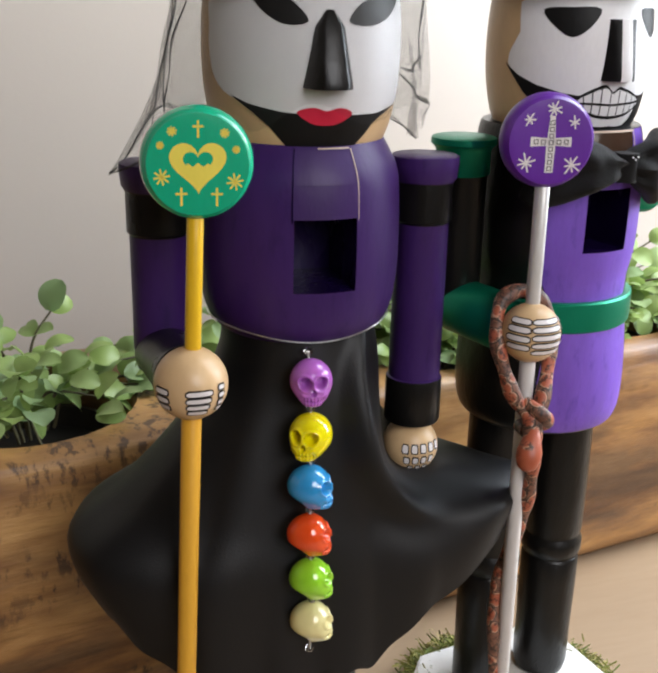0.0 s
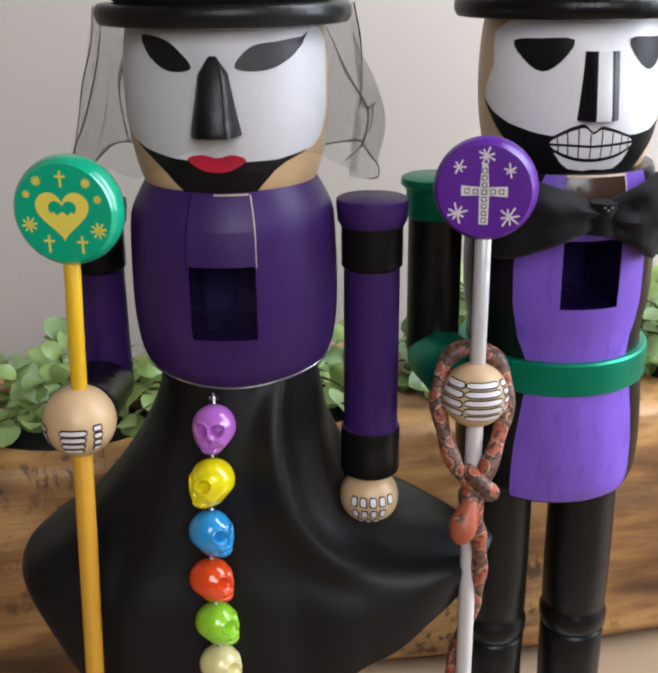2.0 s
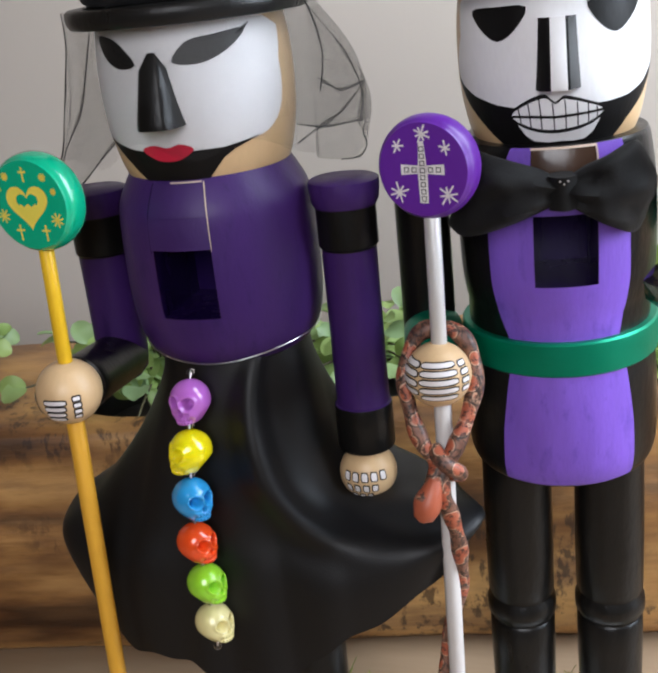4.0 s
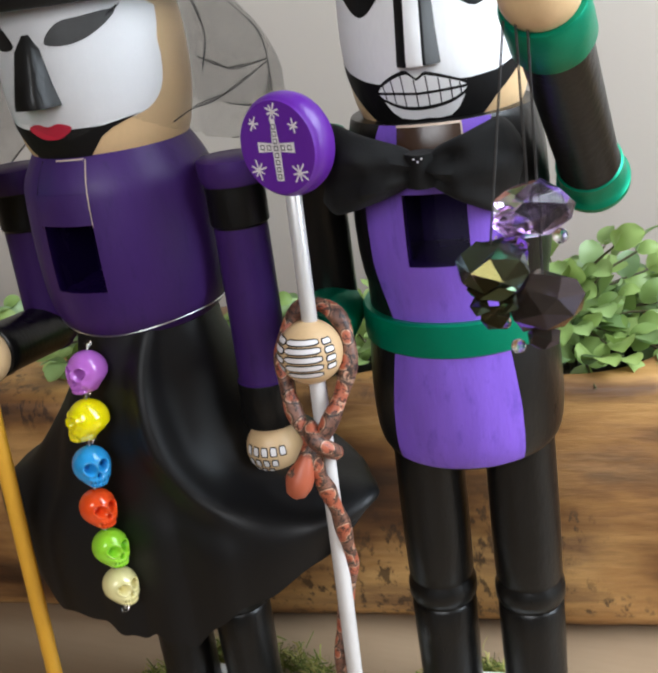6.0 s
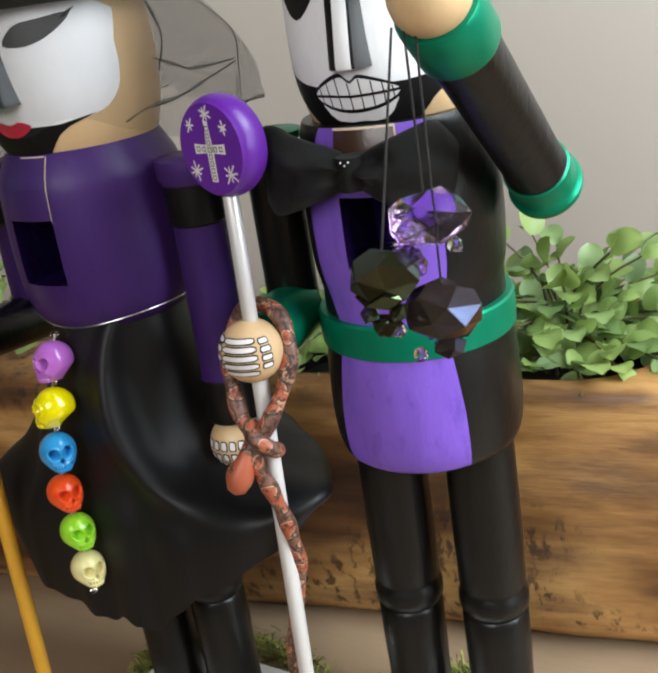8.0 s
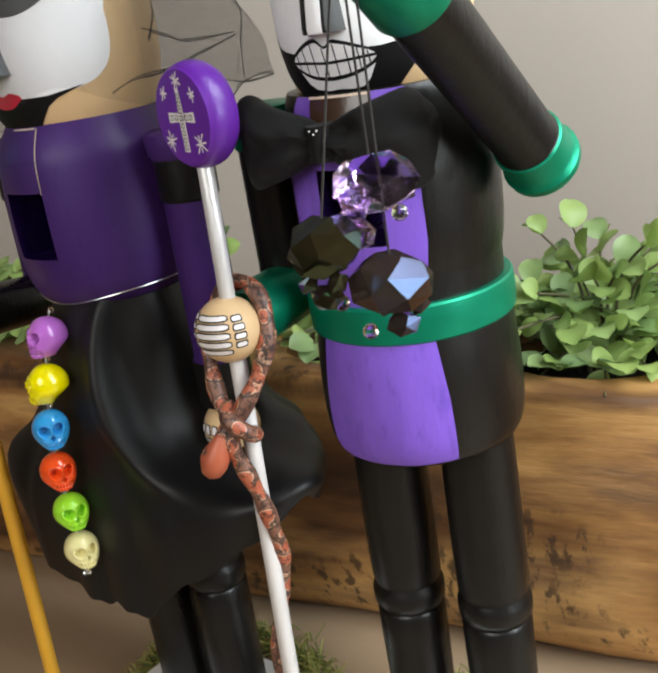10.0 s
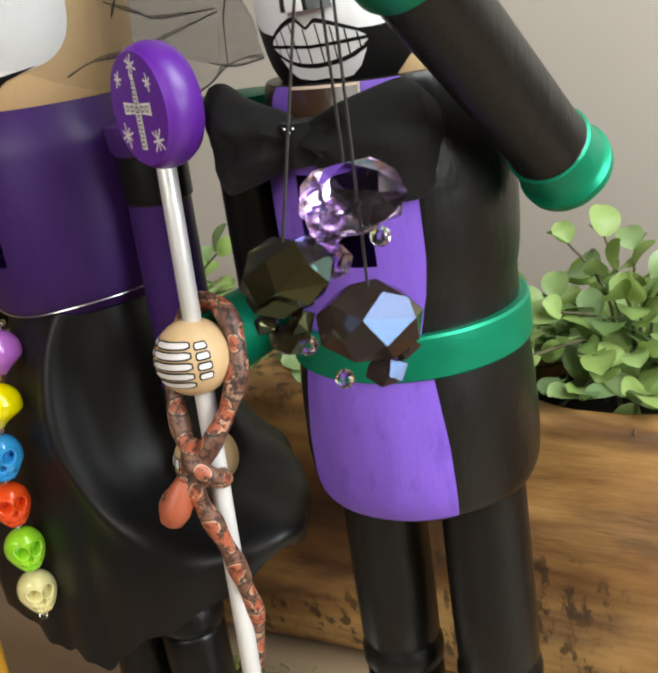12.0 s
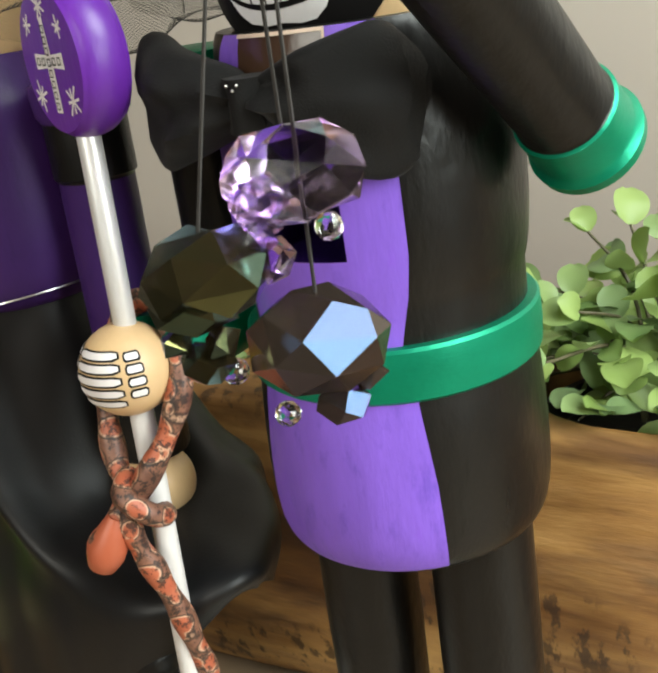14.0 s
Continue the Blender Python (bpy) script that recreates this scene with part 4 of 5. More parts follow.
def veil():
    """Black tulle hanging from the brim, fuller at the sides and back, gathered into dark folds."""
    v = holder("veil", (*LADY, 0.35), "sheer black tulle veil hanging from the hat brim", "veil")
    bm = bmesh.new()
    uvl = bm.loops.layers.uv.new("net")
    nu, nv = 168, 22
    grid = []
    for j in range(nv + 1):
        row = []
        for i in range(nu + 1):
            p, drop = veil_point(-180 + 360 * i / nu, j / nv)
            row.append((bm.verts.new(p), (i * 2.0, j * drop / nv * 1240)))
        grid.append(row)
    for p, q in zip(grid, grid[1:]):
        for i in range(nu):
            corners = (p[i], p[i + 1], q[i + 1], q[i])
            f = bm.faces.new([c[0] for c in corners])
            for lp, c in zip(f.loops, corners):
                lp[uvl].uv = c[1]
    for f in bm.faces:
        c = f.calc_center_median()
        f.material_index = 1 if LADY[1] - c.y > 0.004 else 0
    part("net", bm, [M["tulle"], M["tulle_front"]], v, "", 180)
    folds = [[(-64 - 10 * math.sin(3.0 * t), t) for t in (0.0, 0.2, 0.4, 0.6, 0.8, 1.0)], [(-100 + 26 * t, t) for t in (0.0, 0.25, 0.5, 0.75, 1.0)], [(-118 - 8 * t, t) for t in (0.0, 0.3, 0.6, 1.0)], [(82 + 14 * math.sin(4 * t), t) for t in (0.0, 0.2, 0.4, 0.6)], [(90 + 34 * t, 0.52 + 0.12 * t) for t in (0.0, 0.3, 0.6, 1.0)], [(66 + 60 * t, 0.95 - 0.28 * math.sin(1.6 * t)) for t in (0.0, 0.25, 0.5, 0.75, 1.0)], [(138 + 6 * math.sin(5 * t), t) for t in (0.0, 0.25, 0.5, 0.75, 1.0)], [(a, 1.0) for a in range(-170, -60, 10)], [(a, 1.0) for a in range(100, 180, 10)]]
    rnd = random.Random(5)
    for path in folds:
        seed = rnd.uniform(0, 50)
        pts = spline([veil_point(a + 2.5 * math.sin(3.1 * k + seed), t, 0.0004)[0] for k, (a, t) in enumerate(path)], 7)
        n = len(pts)
        side = [((pts[min(i + 1, n - 1)] - pts[max(i - 1, 0)]).normalized()).cross((pts[i] - Vector((*LADY, pts[i].z))).normalized()) for i in range(n)]
        wide = [0.0002 + 0.0007 * math.sin(math.pi * i / (n - 1)) * (0.55 + 0.45 * math.sin(i * 0.55 + seed)) for i in range(n)]
        bm = bmesh.new()
        tube(bm, [p + q * w for p, q, w in zip(pts, side, wide)], [0.00008 + 0.00016 * abs(math.sin(math.pi * i / (n - 1) * 1.7 + seed)) for i in range(n)], 6)
        fold = part("gathered_fold", bm, M["hat_cloth"], v)
        # the doubled net between the fold's two edges
        bm = bmesh.new()
        uvl = bm.loops.layers.uv.new("net")
        strip = [[(bm.verts.new(p + q * w * e + 0.0003 * f * (p - Vector((*LADY, p.z))).normalized()), (e * w * 1500, i * 1.2)) for e, f in ((-1, 0), (0, 1), (1, 0))] for i, (p, q, w) in enumerate(zip(pts, side, wide))]
        for p, q in zip(strip, strip[1:]):
            for k in (0, 1):
                corners = (p[k], p[k + 1], q[k + 1], q[k])
                f = bm.faces.new([c[0] for c in corners])
                for lp, c in zip(f.loops, corners):
                    lp[uvl].uv = c[1]
        part("doubled_net", bm, M["tulle_fold"], fold, "", 180)
    return v


veil()

# ---- the purple figure's skirt ----


# for each direction in degrees from the front: radius and height of the fall's end, the widest place and the hem
SKIRT = (
    (0, 0.0350, 0.185, 0.0412, 0.135, 0.0425, 0.0895),
    (28, 0.0362, 0.185, 0.0450, 0.132, 0.0470, 0.0910),
    (50, 0.0372, 0.176, 0.0600, 0.134, 0.0605, 0.1080),
    (71, 0.0375, 0.165, 0.0830, 0.148, 0.0845, 0.1330),
    (84, 0.0385, 0.162, 0.0930, 0.153, 0.0930, 0.1430),
    (97, 0.0395, 0.168, 0.0860, 0.151, 0.0780, 0.1310),
    (120, 0.0420, 0.184, 0.0680, 0.150, 0.0650, 0.1190),
    (180, 0.0400, 0.182, 0.0520, 0.138, 0.0530, 0.1020),
    (230, 0.0400, 0.185, 0.0660, 0.145, 0.0620, 0.1080),
    (262, 0.0445, 0.186, 0.0880, 0.142, 0.0790, 0.1130),
    (284, 0.0440, 0.186, 0.0880, 0.139, 0.0790, 0.1090),
    (312, 0.0405, 0.186, 0.0610, 0.133, 0.0610, 0.0960),
    (336, 0.0362, 0.185, 0.0460, 0.132, 0.0470, 0.0910),
)


def skirt_row(a):
    """The seven numbers of SKIRT for any direction, by a smooth blend of the neighbours."""
    n = len(SKIRT)
    for k in range(n):
        a0, a1 = SKIRT[k][0], SKIRT[(k + 1) % n][0] + (360 if k == n - 1 else 0)
        if a0 <= a < a1:
            u = (a - a0) / (a1 - a0)
            p = [np.array(SKIRT[(k + d) % n][1:]) for d in (-1, 0, 1, 2)]
            m0, m1 = 0.35 * (p[2] - p[0]), 0.35 * (p[3] - p[1])
            return (2 * u ** 3 - 3 * u * u + 1) * p[1] + (u ** 3 - 2 * u * u + u) * m0 + (3 * u * u - 2 * u ** 3) * p[2] + (u ** 3 - u * u) * m1


def skirt():
    """Stiff satin flared out to both sides, with one long soft fold that runs from the waist into the right flare."""
    bm = bmesh.new()
    nu, nv = 240, 48
    rows = []
    for i in range(nu):
        a = 360 * i / nu
        rm, zm, ro, zo, rh, zh = skirt_row(a)
        shape = spline([(0.0290, 0, 0.2245), (0.0312, 0, 0.210), (rm, 0, zm), ((rm + ro) / 2, 0, zm * 0.42 + zo * 0.58), (ro, 0, zo), (rh, 0, zh)], 10)
        col = []
        for j in range(nv + 1):
            t = j / nv
            k = min(len(shape) - 2, int(t * (len(shape) - 1)))
            p = shape[k].lerp(shape[k + 1], t * (len(shape) - 1) - k)
            signed = (a + 180) % 360 - 180
            crest = 38 - 13 * math.sin(math.pi * min(1, t / 0.62)) + 62 * max(0, t - 0.46) ** 1.1 / 0.54
            near = math.exp(-((signed - crest) / (7.5 + 7 * t)) ** 2)
            dip = math.exp(-((signed - crest - 24) / 14) ** 2)
            fall = math.sin(math.pi * min(1, 0.08 + 0.95 * t)) ** 1.1
            soft = noise.noise(Vector((math.sin(radians(a)) * 2.2, math.cos(radians(a)) * 2.2, t * 3.0))) * 0.0022 * t
            pleat = 0.0005 * math.sin(radians(a) * 7 + 2.0 * t) * t * (1 - math.exp(-(signed / 22) ** 2))
            r = p.x + 0.0082 * near * fall - 0.0020 * dip * fall + soft + pleat
            z = p.z + (0.0016 * math.sin(radians(a) * 9 + 0.6) + 0.0009 * math.sin(radians(a) * 23)) * t ** 4
            col.append(bm.verts.new((LADY[0] + r * math.sin(radians(a)), LADY[1] - r * math.cos(radians(a)), z)))
        rows.append(col)
    for p, q in zip(rows, rows[1:] + rows[:1]):
        for j in range(nv):
            bm.faces.new((p[j], q[j], q[j + 1], p[j + 1]))
    s = holder("skirt", (*LADY, 0.2245), "flared black satin skirt with soft folds on the figure", "skirt")
    # the cloth is turned in along the hem, so that it has thickness
    hem_rows = {k: [col[-k].co.copy() for col in rows] for k in (1, 3, 6, 12)}
    part("cloth", bm, M["satin"], s, "", 180)
    bm = bmesh.new()
    prev = [bm.verts.new(p) for p in hem_rows[1]]
    for back_rows in (1, 3, 6, 12):
        nxt = [bm.verts.new(p + Vector(((LADY[0] - p.x) * 0.014, (LADY[1] - p.y) * 0.014, -0.0006 if back_rows > 1 else -0.0003))) for p in hem_rows[back_rows]]
        for i in range(nu):
            bm.faces.new((prev[i], prev[(i + 1) % nu], nxt[(i + 1) % nu], nxt[i]))
        prev = nxt
    part("hem", bm, M["satin"], s, "turned-in satin hem", 180)
    return s


skirt()


# ---- skull beads on a thread ----


def step_up(x, lo, hi):
    u = min(1.0, max(0.0, (x - lo) / (hi - lo)))
    return u * u * (3 - 2 * u)


def skull_shape(subdiv, h):
    """A small moulded skull of height h facing -y: round cranium, brow, deep eyes, nose hole, cheeks, teeth in a narrow jaw."""
    bm = bmesh.new()
    bmesh.ops.create_icosphere(bm, subdivisions=subdiv, radius=1.0)
    for v in bm.verts:
        x, y, z = v.co
        low, face = step_up(-z, 0.12, 0.80), step_up(-y, 0.02, 0.45)
        nx = x * (0.92 - 0.15 * low)
        ny = y * (1.06 * (1 - 0.62 * low) if y > 0 else 0.86) - 0.34 * low * face
        nz = max(-0.90, z * (0.95 if z > 0 else 1.14))
        if y < 0:
            dent = 0.0
            for ex in (-0.35, 0.35):
                d = math.hypot((x - ex) / 0.31, (z - 0.06 - 0.10 * abs(x)) / 0.28)
                dent += 0.55 * (1 - step_up(d, 0.45, 1.0))
                dent -= 0.075 * math.exp(-((d - 1.20) / 0.18) ** 2)
            dent += 0.32 * (1 - step_up(math.hypot(x / (0.12 + 0.12 * (-z - 0.16)), (z + 0.29) / 0.15), 0.5, 1.1))
            dent -= 0.07 * math.exp(-((abs(x) - 0.54) / 0.14) ** 2 - ((z + 0.34) / 0.13) ** 2)
            dent += 0.15 * math.exp(-((abs(x) - 0.56) / 0.12) ** 2 - ((z + 0.62) / 0.16) ** 2)
            if -0.78 < z < -0.46 and abs(x) < 0.52:
                dent += 0.15 * math.exp(-((z + 0.62) / 0.032) ** 2) + 0.08 * (0.5 + 0.5 * math.cos(x * 36))
            ny += dent * face
        v.co = Vector((nx, ny, nz)) * (h / 2)
    return bm


def bead_string():
    s = holder("bead_string", (0.001, -0.040, 0.221), "string of six glazed coloured skull beads hanging on the skirt", "bead string")
    beads = (("purple", (0.47, 0.14, 0.56), (0.0004, -0.0428, 0.2112), -8, 0.0166), ("yellow", (0.86, 0.74, 0.0), (-0.0008, -0.0474, 0.1925), -38, 0.0168), ("sky-blue", (0.03, 0.30, 0.66), (-0.0012, -0.0505, 0.1740), 58, 0.0164), ("orange-red", (0.80, 0.075, 0.010), (-0.0017, -0.0520, 0.1556), 70, 0.0160), ("lime-green", (0.30, 0.66, 0.03), (-0.0006, -0.0517, 0.1370), 72, 0.0160), ("cream-yellow", (0.78, 0.70, 0.33), (-0.0002, -0.0517, 0.1188), 72, 0.0158))
    centres = [Vector((0.0003, -0.0385, 0.2205))] + [Vector(b[2]) for b in beads] + [Vector((-0.0010, -0.0516, 0.1065))]
    bm = bmesh.new()
    tube(bm, spline(centres, 4), 0.00035, 6)
    part("thread", bm, M["wire"], s)
    for word, colour, c, yaw, h in beads:
        bm = skull_shape(6, h)
        bmesh.ops.transform(bm, matrix=Matrix.Translation(c) @ Matrix.Rotation(radians(yaw), 4, "Z") @ Matrix.Rotation(radians(-4), 4, "X"), verts=bm.verts)
        part("skull_bead", bm, glaze(word.replace("-", "_") + "_glaze", colour), s, "glazed " + word + " skull bead", sharp=180)
    for a, b in zip(centres, centres[1:]):
        p = a.lerp(b, 0.5) if a is not centres[0] else a
        if b is centres[-1]:
            p = b
        bm = bmesh.new()
        ball(bm, p, 0.0017, 0, 14, 0.8)
        part("spacer_bead", bm, M["crystal_clear"], s, "tiny clear glass spacer bead")
    bm = bmesh.new()
    ball(bm, centres[-2].lerp(centres[-1], 0.62), 0.0015, 0, 14, 0.8)
    part("spacer_bead", bm, M["wire"], s, "tiny silver end bead")
    # thin wire round the waist
    bm = bmesh.new()
    pts = []
    for i in range(73):
        a = -180 + 5 * i
        z = 0.2270 - 0.0045 * math.exp(-(a / 45) ** 2)
        r = interp(TORSO, z) + 0.0006
        pts.append((LADY[0] + r * math.sin(radians(a)), LADY[1] - r * math.cos(radians(a)), z))
    tube(bm, pts, 0.0003, 6)
    part("waist_wire", bm, M["wire"], s, "thin silver wire round the waist")


bead_string()

# ---- staffs ----


def knob_profile(r, h):
    return [(0.0003, -h), (r * 0.80, -h), (r * 0.90, -h * 0.88), (r * 0.97, -h * 0.55), (r, 0.0), (r * 0.97, h * 0.55), (r * 0.90, h * 0.88), (r * 0.80, h), (0.0003, h)]


def staff(top, foot, split, r_up, r_low, m_up, m_low, disc_c, disc_yaw, disc_r, m_disc, label, disc_label):
    s = holder("staff", foot, label, "staff", "staffs held by the figures")
    top, foot = Vector(top), Vector(foot)
    at = lambda z: foot.lerp(top, (z - foot.z) / (top.z - foot.z))
    for name, a, b, r, mat in (("upper_pole", at(split), top, r_up, m_up), ("lower_pole", foot, at(split), r_low, m_low)):
        bm = bmesh.new()
        k = (b - a).length
        rod(bm, a, b, [(r * 0.9, 0), (r, 0.0006), (r, k - 0.0006), (r * 0.9, k)], 24)
        part(name, bm, mat, s)
    bm = bmesh.new()
    m = Matrix.Translation(disc_c) @ Matrix.Rotation(radians(disc_yaw), 4, "Z") @ Matrix.Rotation(radians(90), 4, "X")
    lathe(bm, smooth_profile(knob_profile(disc_r, 0.0058), 3), m, 64, 0, False)
    knob = part("knob", bm, m_disc, s, disc_label)
    face = lambda off: (lambda u, v: m @ Vector((u / 1000, v / 1000, 0.0058 + off)))
    return s, knob, face


GS, G_KNOB, gface = staff((0.0931, -0.0272, 0.279), (0.0908, -0.0345, 0.0), 0.218, 0.0028, 0.0031, M["silver"], M["pale_pole"], (0.0932, -0.0266, 0.2912), -11, 0.0174, M["purple_disc"], "silver and pale grey staff with a purple disc knob", "round purple wooden knob")
bm = bmesh.new()
F0, F1 = gface(0.00015), gface(0.0003)
decal(bm, [(-1.5, -11), (1.5, -11), (1.7, -0.9), (1.5, 1.7), (0.9, 9.5), (-0.9, 9.5), (-1.5, 1.7), (-1.7, -0.9)], F0, 0, 0, 0)
decal(bm, [(-7.6, -1.6), (-1.0, -1.2), (-1.0, 1.5), (-7.6, 1.9)], F0, 0, 0, 0)
decal(bm, [(1.0, -1.2), (7.6, -1.6), (7.6, 1.9), (1.0, 1.5)], F0, 0, 0, 0)
part("painted_cross", bm, M["line_white"], G_KNOB, "white painted cross")
bm = bmesh.new()
for u, v in [(0, -9.5 + 2.35 * k) for k in range(8)] + [(-5.6, 0.15), (-2.9, 0.1), (2.9, 0.1), (5.6, 0.15)]:
    s = 0.72
    for a, b in (((-s, -s), (s, -s)), ((s, -s), (s, s)), ((s, s), (-s, s)), ((-s, s), (-s, -s))):
        stroke(bm, [(u + a[0], v + a[1]), (u + b[0], v + b[1])], 0.3, F1, 0)
part("cross_outline", bm, M["grey_eye"], G_KNOB, "dark squares drawn in the cross")
for u, v, r, n, turn in ((0.3, 11.8, 2.6, 4, 20), (-8.4, 8.0, 2.1, 3, 0), (8.2, 7.2, 2.0, 3, 40), (-8.8, -7.4, 3.0, 4, 60), (8.4, -8.2, 3.2, 4, 10)):
    bm = bmesh.new()
    for k in range(n):
        a = radians(turn + 180 * k / n)
        q = 0.8 + 0.35 * (k % 2)
        stroke(bm, [(u - r * q * math.cos(a), v - r * q * math.sin(a)), (u + r * math.cos(a), v + r * q * math.sin(a))], 0.62, F0, 0)
    part("painted_star", bm, M["line_white"], G_KNOB, "white painted star")

LS, L_KNOB, lface = staff((-0.0408, -0.0519, 0.275), (-0.0520, -0.0542, 0.0), 0.216, 0.0027, 0.0034, M["yellow_pole"], M["ochre_pole"], (-0.0400, -0.0516, 0.2902), -6, 0.0176, M["green_disc"], "yellow painted staff with a green disc knob", "round glossy green knob")
bm = bmesh.new()
F0 = lface(0.00015)
heart = [(0.475 * 16 * math.sin(t) ** 3, 0.475 * (13 * math.cos(t) - 5 * math.cos(2 * t) - 2 * math.cos(3 * t) - math.cos(4 * t)) + 0.2) for t in (2 * math.pi * k / 40 for k in range(41))]
inner = [(u * 0.60, v * 0.56 + 0.7) for u, v in heart]
outer = [(u * 1.14, v * 1.14) for u, v in heart]
ring = [(bm.verts.new(F0(*a)), bm.verts.new(F0(*b))) for a, b in zip(outer, inner)]
for (a, b), (c, d) in zip(ring, ring[1:]):
    bm.faces.new((a, c, d, b))
part("painted_heart", bm, M["gold"], L_KNOB, "thick yellow painted heart", 0)
bm = bmesh.new()
decal(bm, [(-4.6, -0.6), (-3.0, 0.6), (-1.6, -0.5), (0, 0.7), (1.6, -0.5), (3.0, 0.6), (4.6, -0.6), (2.4, -3.6), (0, -5.6), (-2.4, -3.6)], lface(0.0002), 0, 0, 0)
part("heart_scallop", bm, M["gold"], L_KNOB, "yellow scalloped filling in the heart", 0)
for u, v, r in ((0.2, 10.8, 2.3), (-5.2, -9.6, 2.6), (5.6, -9.8, 2.6)):
    bm = bmesh.new()
    stroke(bm, [(u, v - r), (u, v + r)], 0.7, F0, 0)
    stroke(bm, [(u - r * 0.6, v + r * 0.35), (u + r * 0.6, v + r * 0.35)], 0.7, F0, 0)
    part("small_cross", bm, M["gold"], L_KNOB, "yellow painted small cross")
for u, v, r in ((-11.0, -3.6, 2.3), (11.2, -5.2, 2.4), (-7.6, 10.2, 1.3), (8.2, 9.6, 1.3), (-11.2, 6.0, 1.0), (11.6, 4.6, 1.0)):
    bm = bmesh.new()
    for k in range(4):
        a = radians(45 * k + 10)
        stroke(bm, [(u - r * math.cos(a), v - r * math.sin(a)), (u + r * math.cos(a), v + r * math.sin(a))], 0.6, F0, 0)
    part("painted_star", bm, M["gold"], L_KNOB, "yellow painted star")


def toy_snake():
    """A patterned toy snake looped over the hand and knotted round the staff."""
    path = [(0.0868, -0.0455, 0.1715), (0.0880, -0.0440, 0.1775), (0.0910, -0.0375, 0.1850), (0.0855, -0.0350, 0.1925), (0.0815, -0.0322, 0.2030), (0.0793, -0.0275, 0.2160), (0.0830, -0.0215, 0.2285), (0.0925, -0.0200, 0.2320), (0.1008, -0.0212, 0.2270), (0.1042, -0.0240, 0.2150), (0.1015, -0.0290, 0.2020), (0.0970, -0.0350, 0.1910), (0.0925, -0.0395, 0.1815), (0.0930, -0.0390, 0.1735), (0.0945, -0.0365, 0.1640), (0.0958, -0.0335, 0.1520), (0.0957, -0.0305, 0.1390), (0.0940, -0.0275, 0.1260), (0.0905, -0.0268, 0.1120), (0.0872, -0.0290, 0.0980), (0.0862, -0.0325, 0.0820), (0.0868, -0.0345, 0.0600), (0.0876, -0.0355, 0.0400), (0.0882, -0.0360, 0.0180)]
    pts = spline(path, 7)
    n = len(pts)
    rad = [0.0030 + 0.0004 * math.sin(i * 0.6) - 0.0011 * max(0, i / n - 0.75) * 4 for i in range(n)]
    for i in range(10):
        rad[i] = 0.0026 + 0.0018 * math.sin(math.pi * min(1.0, (i + 1) / 9))
    bm = bmesh.new()
    tube(bm, pts, rad, 14, 0)
    for f in bm.faces:
        c = f.calc_center_median()
        if c.z < 0.1770 and c.y < -0.0415:
            f.material_index = 1
    # a second turn of the knot
    tube(bm, spline([(0.0895, -0.0350, 0.1905), (0.0940, -0.0405, 0.1880), (0.0985, -0.0375, 0.1830), (0.0965, -0.0315, 0.1790), (0.0905, -0.0320, 0.1800), (0.0895, -0.0385, 0.1805)], 6), 0.0030, 12, 0)
    toy = holder("toy_snake", (0.0882, -0.0360, 0.0180), "reddish-brown patterned toy snake knotted round the staff", "toy")
    part("body", bm, [M["snake"], M["snake_head"]], toy, "", 60)
    bm = bmesh.new()
    rod(bm, (0.0908, -0.0418, 0.1822), (0.0862, -0.0468, 0.1680), [(0.0022, 0.0), (0.0034, 0.003), (0.0050, 0.0085), (0.0049, 0.0115), (0.0036, 0.0150), (0.0012, 0.0165)], 20)
    part("head", bm, M["snake_head"], toy, "rust-red flat wedge head", 60)
    return toy


toy_snake()

# ---- belt and bow tie of the violet figure ----
bm = bmesh.new()
lathe(bm, [(0.0345, 0.2078), (0.0366, 0.2078), (0.0373, 0.2085), (0.0376, 0.2140), (0.0373, 0.2202), (0.0366, 0.2210), (0.0335, 0.2210)], Matrix.Translation((*GENT, 0)), 72, 0, False)
thing("belt", bm, M["green"], "shiny green belt round the violet figure's waist", "belt")


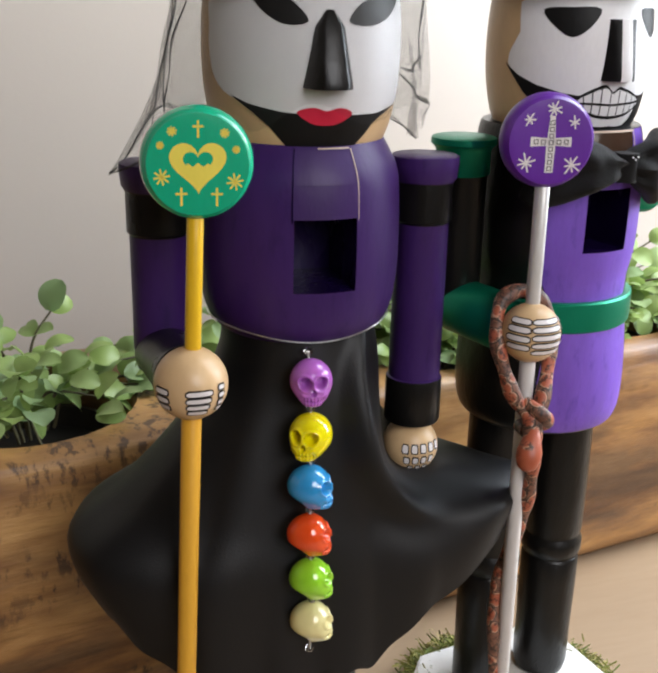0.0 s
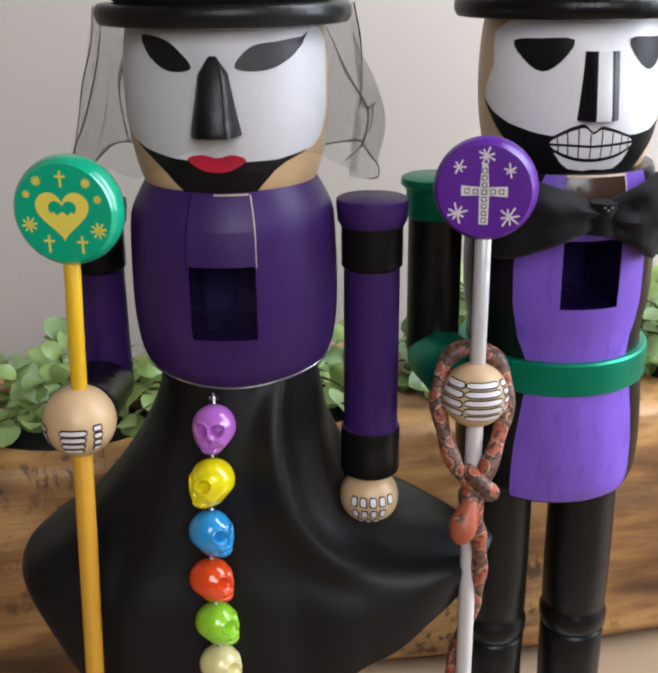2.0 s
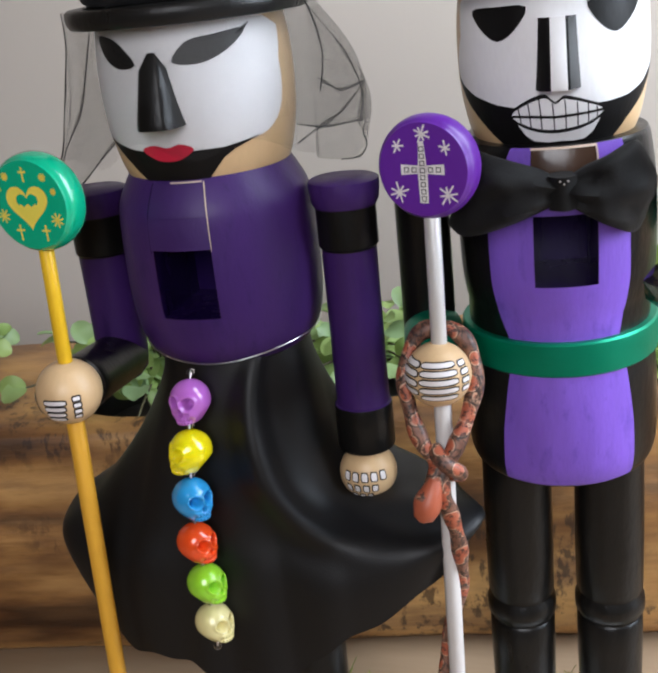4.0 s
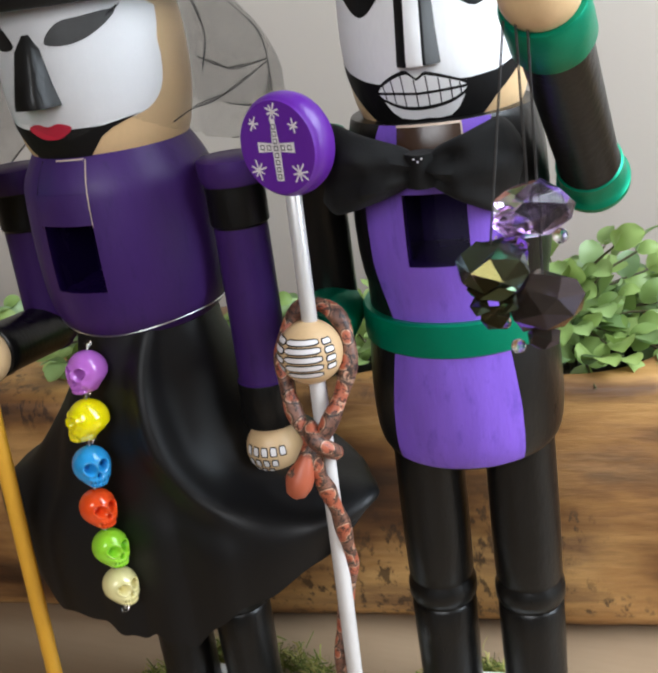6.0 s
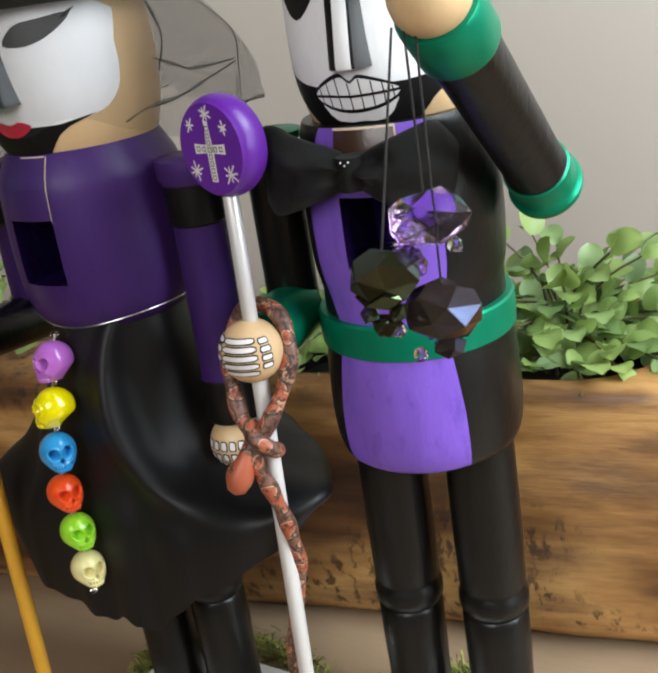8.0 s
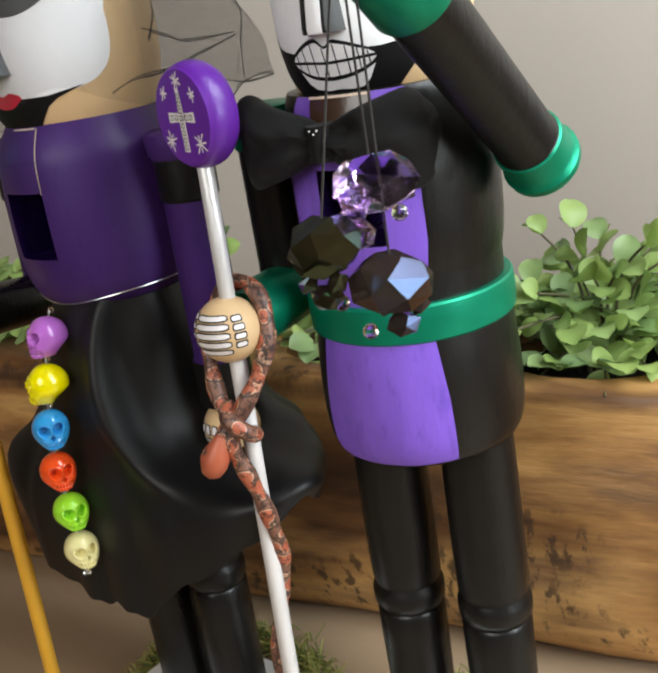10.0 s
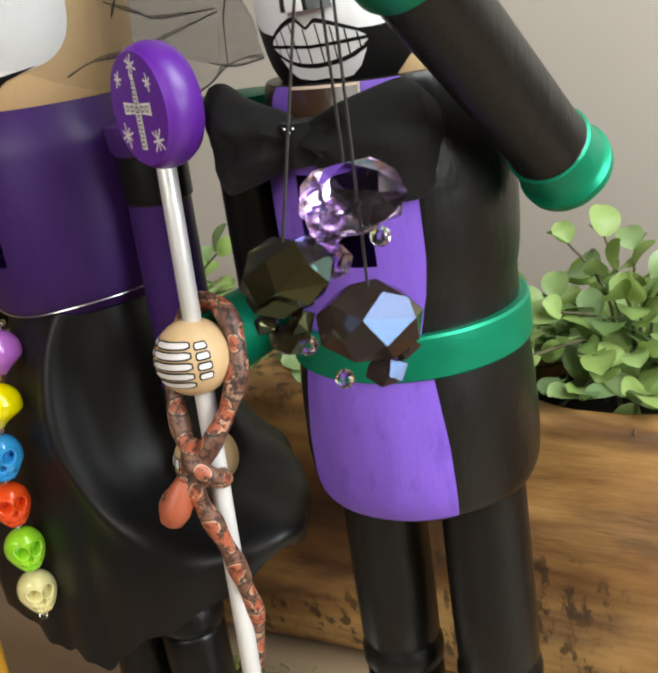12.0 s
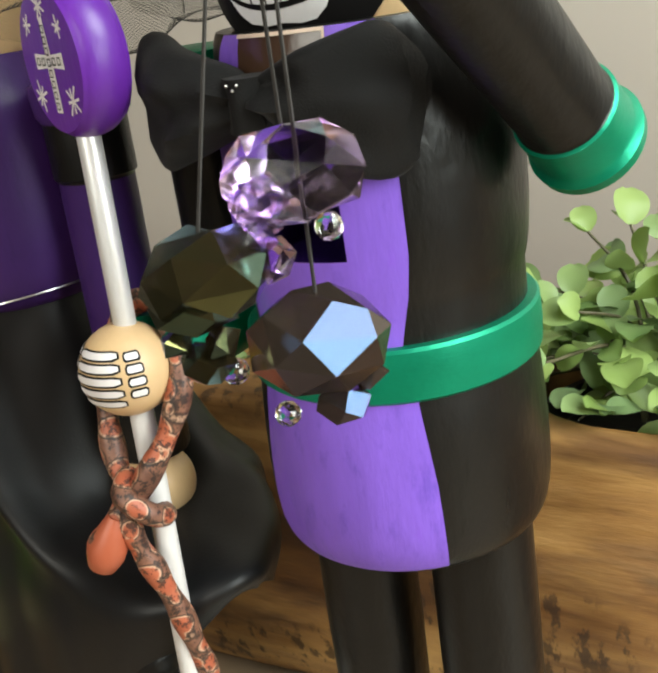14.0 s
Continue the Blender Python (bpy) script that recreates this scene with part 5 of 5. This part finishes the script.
def bow_tie():
    fwd = Vector((math.sin(radians(G_YAW)), -math.cos(radians(G_YAW)), 0))
    right = Vector((math.cos(radians(G_YAW)), math.sin(radians(G_YAW)), 0))
    c = Vector((*GENT, 0.2785)) + fwd * 0.0425 - right * 0.0015
    tie = holder("bow_tie", tuple(c), "large black cloth bow tie at the figure's neck", "bow tie", yaw=G_YAW)
    for s in (-1, 1):
        bm = bmesh.new()
        nu, nv = 22, 28
        grid = []
        L = 0.0370 if s < 0 else 0.0305
        for i in range(nu + 1):
            t = i / nu
            half = (0.0042 + 0.0134 * t ** 0.75) * (1 - 0.30 * max(0.0, (t - 0.80) / 0.20) ** 2)
            thick = (0.0030 + 0.0062 * math.sin(math.pi * min(1, 0.86 * t)) ** 0.8) * (1 if t < 0.93 else 0.72)
            row = []
            for k in range(nv):
                a = 2 * math.pi * k / nv
                e = 0.92
                px = math.copysign(abs(math.cos(a)) ** e, math.cos(a))
                pz = math.copysign(abs(math.sin(a)) ** e, math.sin(a))
                crease = 0.0019 * math.sin(pz * 7 + 1.3 * s) * (1 - t) ** 0.7 + 0.0011 * math.sin(pz * 4 + t * 9) + 0.0016 * noise.noise(Vector((t * 4 + s, pz * 2.2, 1.7)))
                edge = 0.0018 * math.sin(pz * 3.2 + s) * t
                pos = c + right * s * (0.002 + (L - 0.002) * t + edge) + fwd * (px * thick + crease - 0.0125 * t * t) + Vector((0, 0, pz * half - 0.0018 * t - 0.003 * s * t * (0.4 if s > 0 else 0.5)))
                row.append(bm.verts.new(pos))
            grid.append(row)
        for a, b in zip(grid, grid[1:]):
            for k in range(nv):
                bm.faces.new((a[k], a[(k + 1) % nv], b[(k + 1) % nv], b[k]))
        bm.faces.new(grid[0])
        bm.faces.new(grid[-1])
        part("bow_wing", bm, M["bow_cloth"], tie, "", 55)
    bm = bmesh.new()
    n = 16
    rows = []
    for i in range(9):
        t = -1 + i / 4
        rows.append([bm.verts.new(c + right * (0.0046 + 0.0007 * math.sin(5 * a)) * math.cos(a) * (1 - 0.12 * (1 - t * t)) + fwd * (0.0052 * math.sin(a) + 0.001) + Vector((0, 0, 0.0056 * t))) for a in (2 * math.pi * k / n for k in range(n))])
    for a, b in zip(rows, rows[1:]):
        for k in range(n):
            bm.faces.new((a[k], a[(k + 1) % n], b[(k + 1) % n], b[k]))
    bm.faces.new(rows[0])
    bm.faces.new(rows[-1])
    part("bow_knot", bm, M["bow_cloth"], tie)
    bm = bmesh.new()
    for k in range(3):
        ball(bm, c + right * (0.0013 * (k - 1)) + fwd * 0.0062 + Vector((0, 0, 0.0045 - 0.0010 * (k % 2))), 0.00036, 0, 8)
    part("bow_jewel", bm, M["wire"], tie, "tiny silver stones on the knot")


bow_tie()

# ---- crystal skulls hanging on threads from the raised hand ----


def crystal_skull(c, h, yaw, tilt, mat, label, up_to, bead_at, seed):
    o = holder("crystal_skull", c, label, "ornament", "crystal skulls on threads")
    m = Matrix.Translation(c) @ Matrix.Rotation(radians(yaw), 4, "Z") @ Matrix.Rotation(radians(tilt), 4, "X")
    rnd = random.Random(seed)
    bm = bmesh.new()
    q = h / 2
    # cut cranium, brow, cheeks and jaw as faceted blocks
    for n, (cx, cy, cz), (rx, ry, rz) in ((24, (0, 0.08, 0.30), (0.90, 0.98, 0.66)), (12, (0, -0.44, 0.02), (0.68, 0.42, 0.30)), (9, (-0.34, -0.48, -0.38), (0.27, 0.32, 0.26)), (9, (0.34, -0.48, -0.38), (0.27, 0.32, 0.26)), (14, (0, -0.40, -0.76), (0.40, 0.36, 0.32))):
        t = bmesh.new()
        for i in range(n):
            zz = 1 - 2 * (i + 0.5) / n
            a = i * 2.39996 + rnd.uniform(-0.25, 0.25)
            w = math.sqrt(max(0, 1 - zz * zz))
            t.verts.new(Vector((cx + rx * w * math.cos(a), cy + ry * w * math.sin(a), cz + rz * zz)) * q)
        bmesh.ops.convex_hull(t, input=t.verts[:])
        bmesh.ops.dissolve_limit(t, angle_limit=radians(24), verts=t.verts[:], edges=t.edges[:])
        made = {v: bm.verts.new(v.co) for v in t.verts}
        for f in t.faces:
            bm.faces.new([made[v] for v in f.verts])
        t.free()
    bmesh.ops.recalc_face_normals(bm, faces=bm.faces[:])
    bmesh.ops.transform(bm, matrix=m, verts=bm.verts)
    part("faceted_body", bm, mat, o, "", 0)
    bm = bmesh.new()
    for dx in (-0.0002, 0.0002):
        tube(bm, [Vector(c) + Vector((dx, 0, h * 0.40)), (Vector(c) + Vector(up_to)) / 2 + Vector((dx, 0, h * 0.2)), Vector(up_to) + Vector((dx, 0, 0))], 0.00019, 6)
    part("thread", bm, M["thread"], o, "dark doubled thread")
    bm = bmesh.new()
    bmesh.ops.create_icosphere(bm, subdivisions=2, radius=0.0023, matrix=Matrix.Translation(Vector(c) + Vector(bead_at)))
    part("glass_bead", bm, M["crystal_clear"], o, "small clear glass bead", 0)


crystal_skull((0.1790, -0.0505, 0.2705), 0.0250, -50, 0, M["crystal_violet"], "violet iridescent faceted crystal skull on a thread", (0.1785, -0.0500, 0.3250), (0.0090, -0.0020, -0.0035), 4)
crystal_skull((0.1712, -0.0640, 0.2575), 0.0235, 20, 8, M["crystal_amber"], "smoky olive faceted crystal skull on a thread", (0.1755, -0.0510, 0.3255), (0.0020, 0.0010, -0.0125), 9)
crystal_skull((0.1820, -0.0515, 0.2440), 0.0265, -160, 0, M["crystal_smoke"], "smoky brown faceted crystal skull on a thread", (0.1815, -0.0495, 0.3245), (-0.0075, -0.0030, -0.0100), 6)
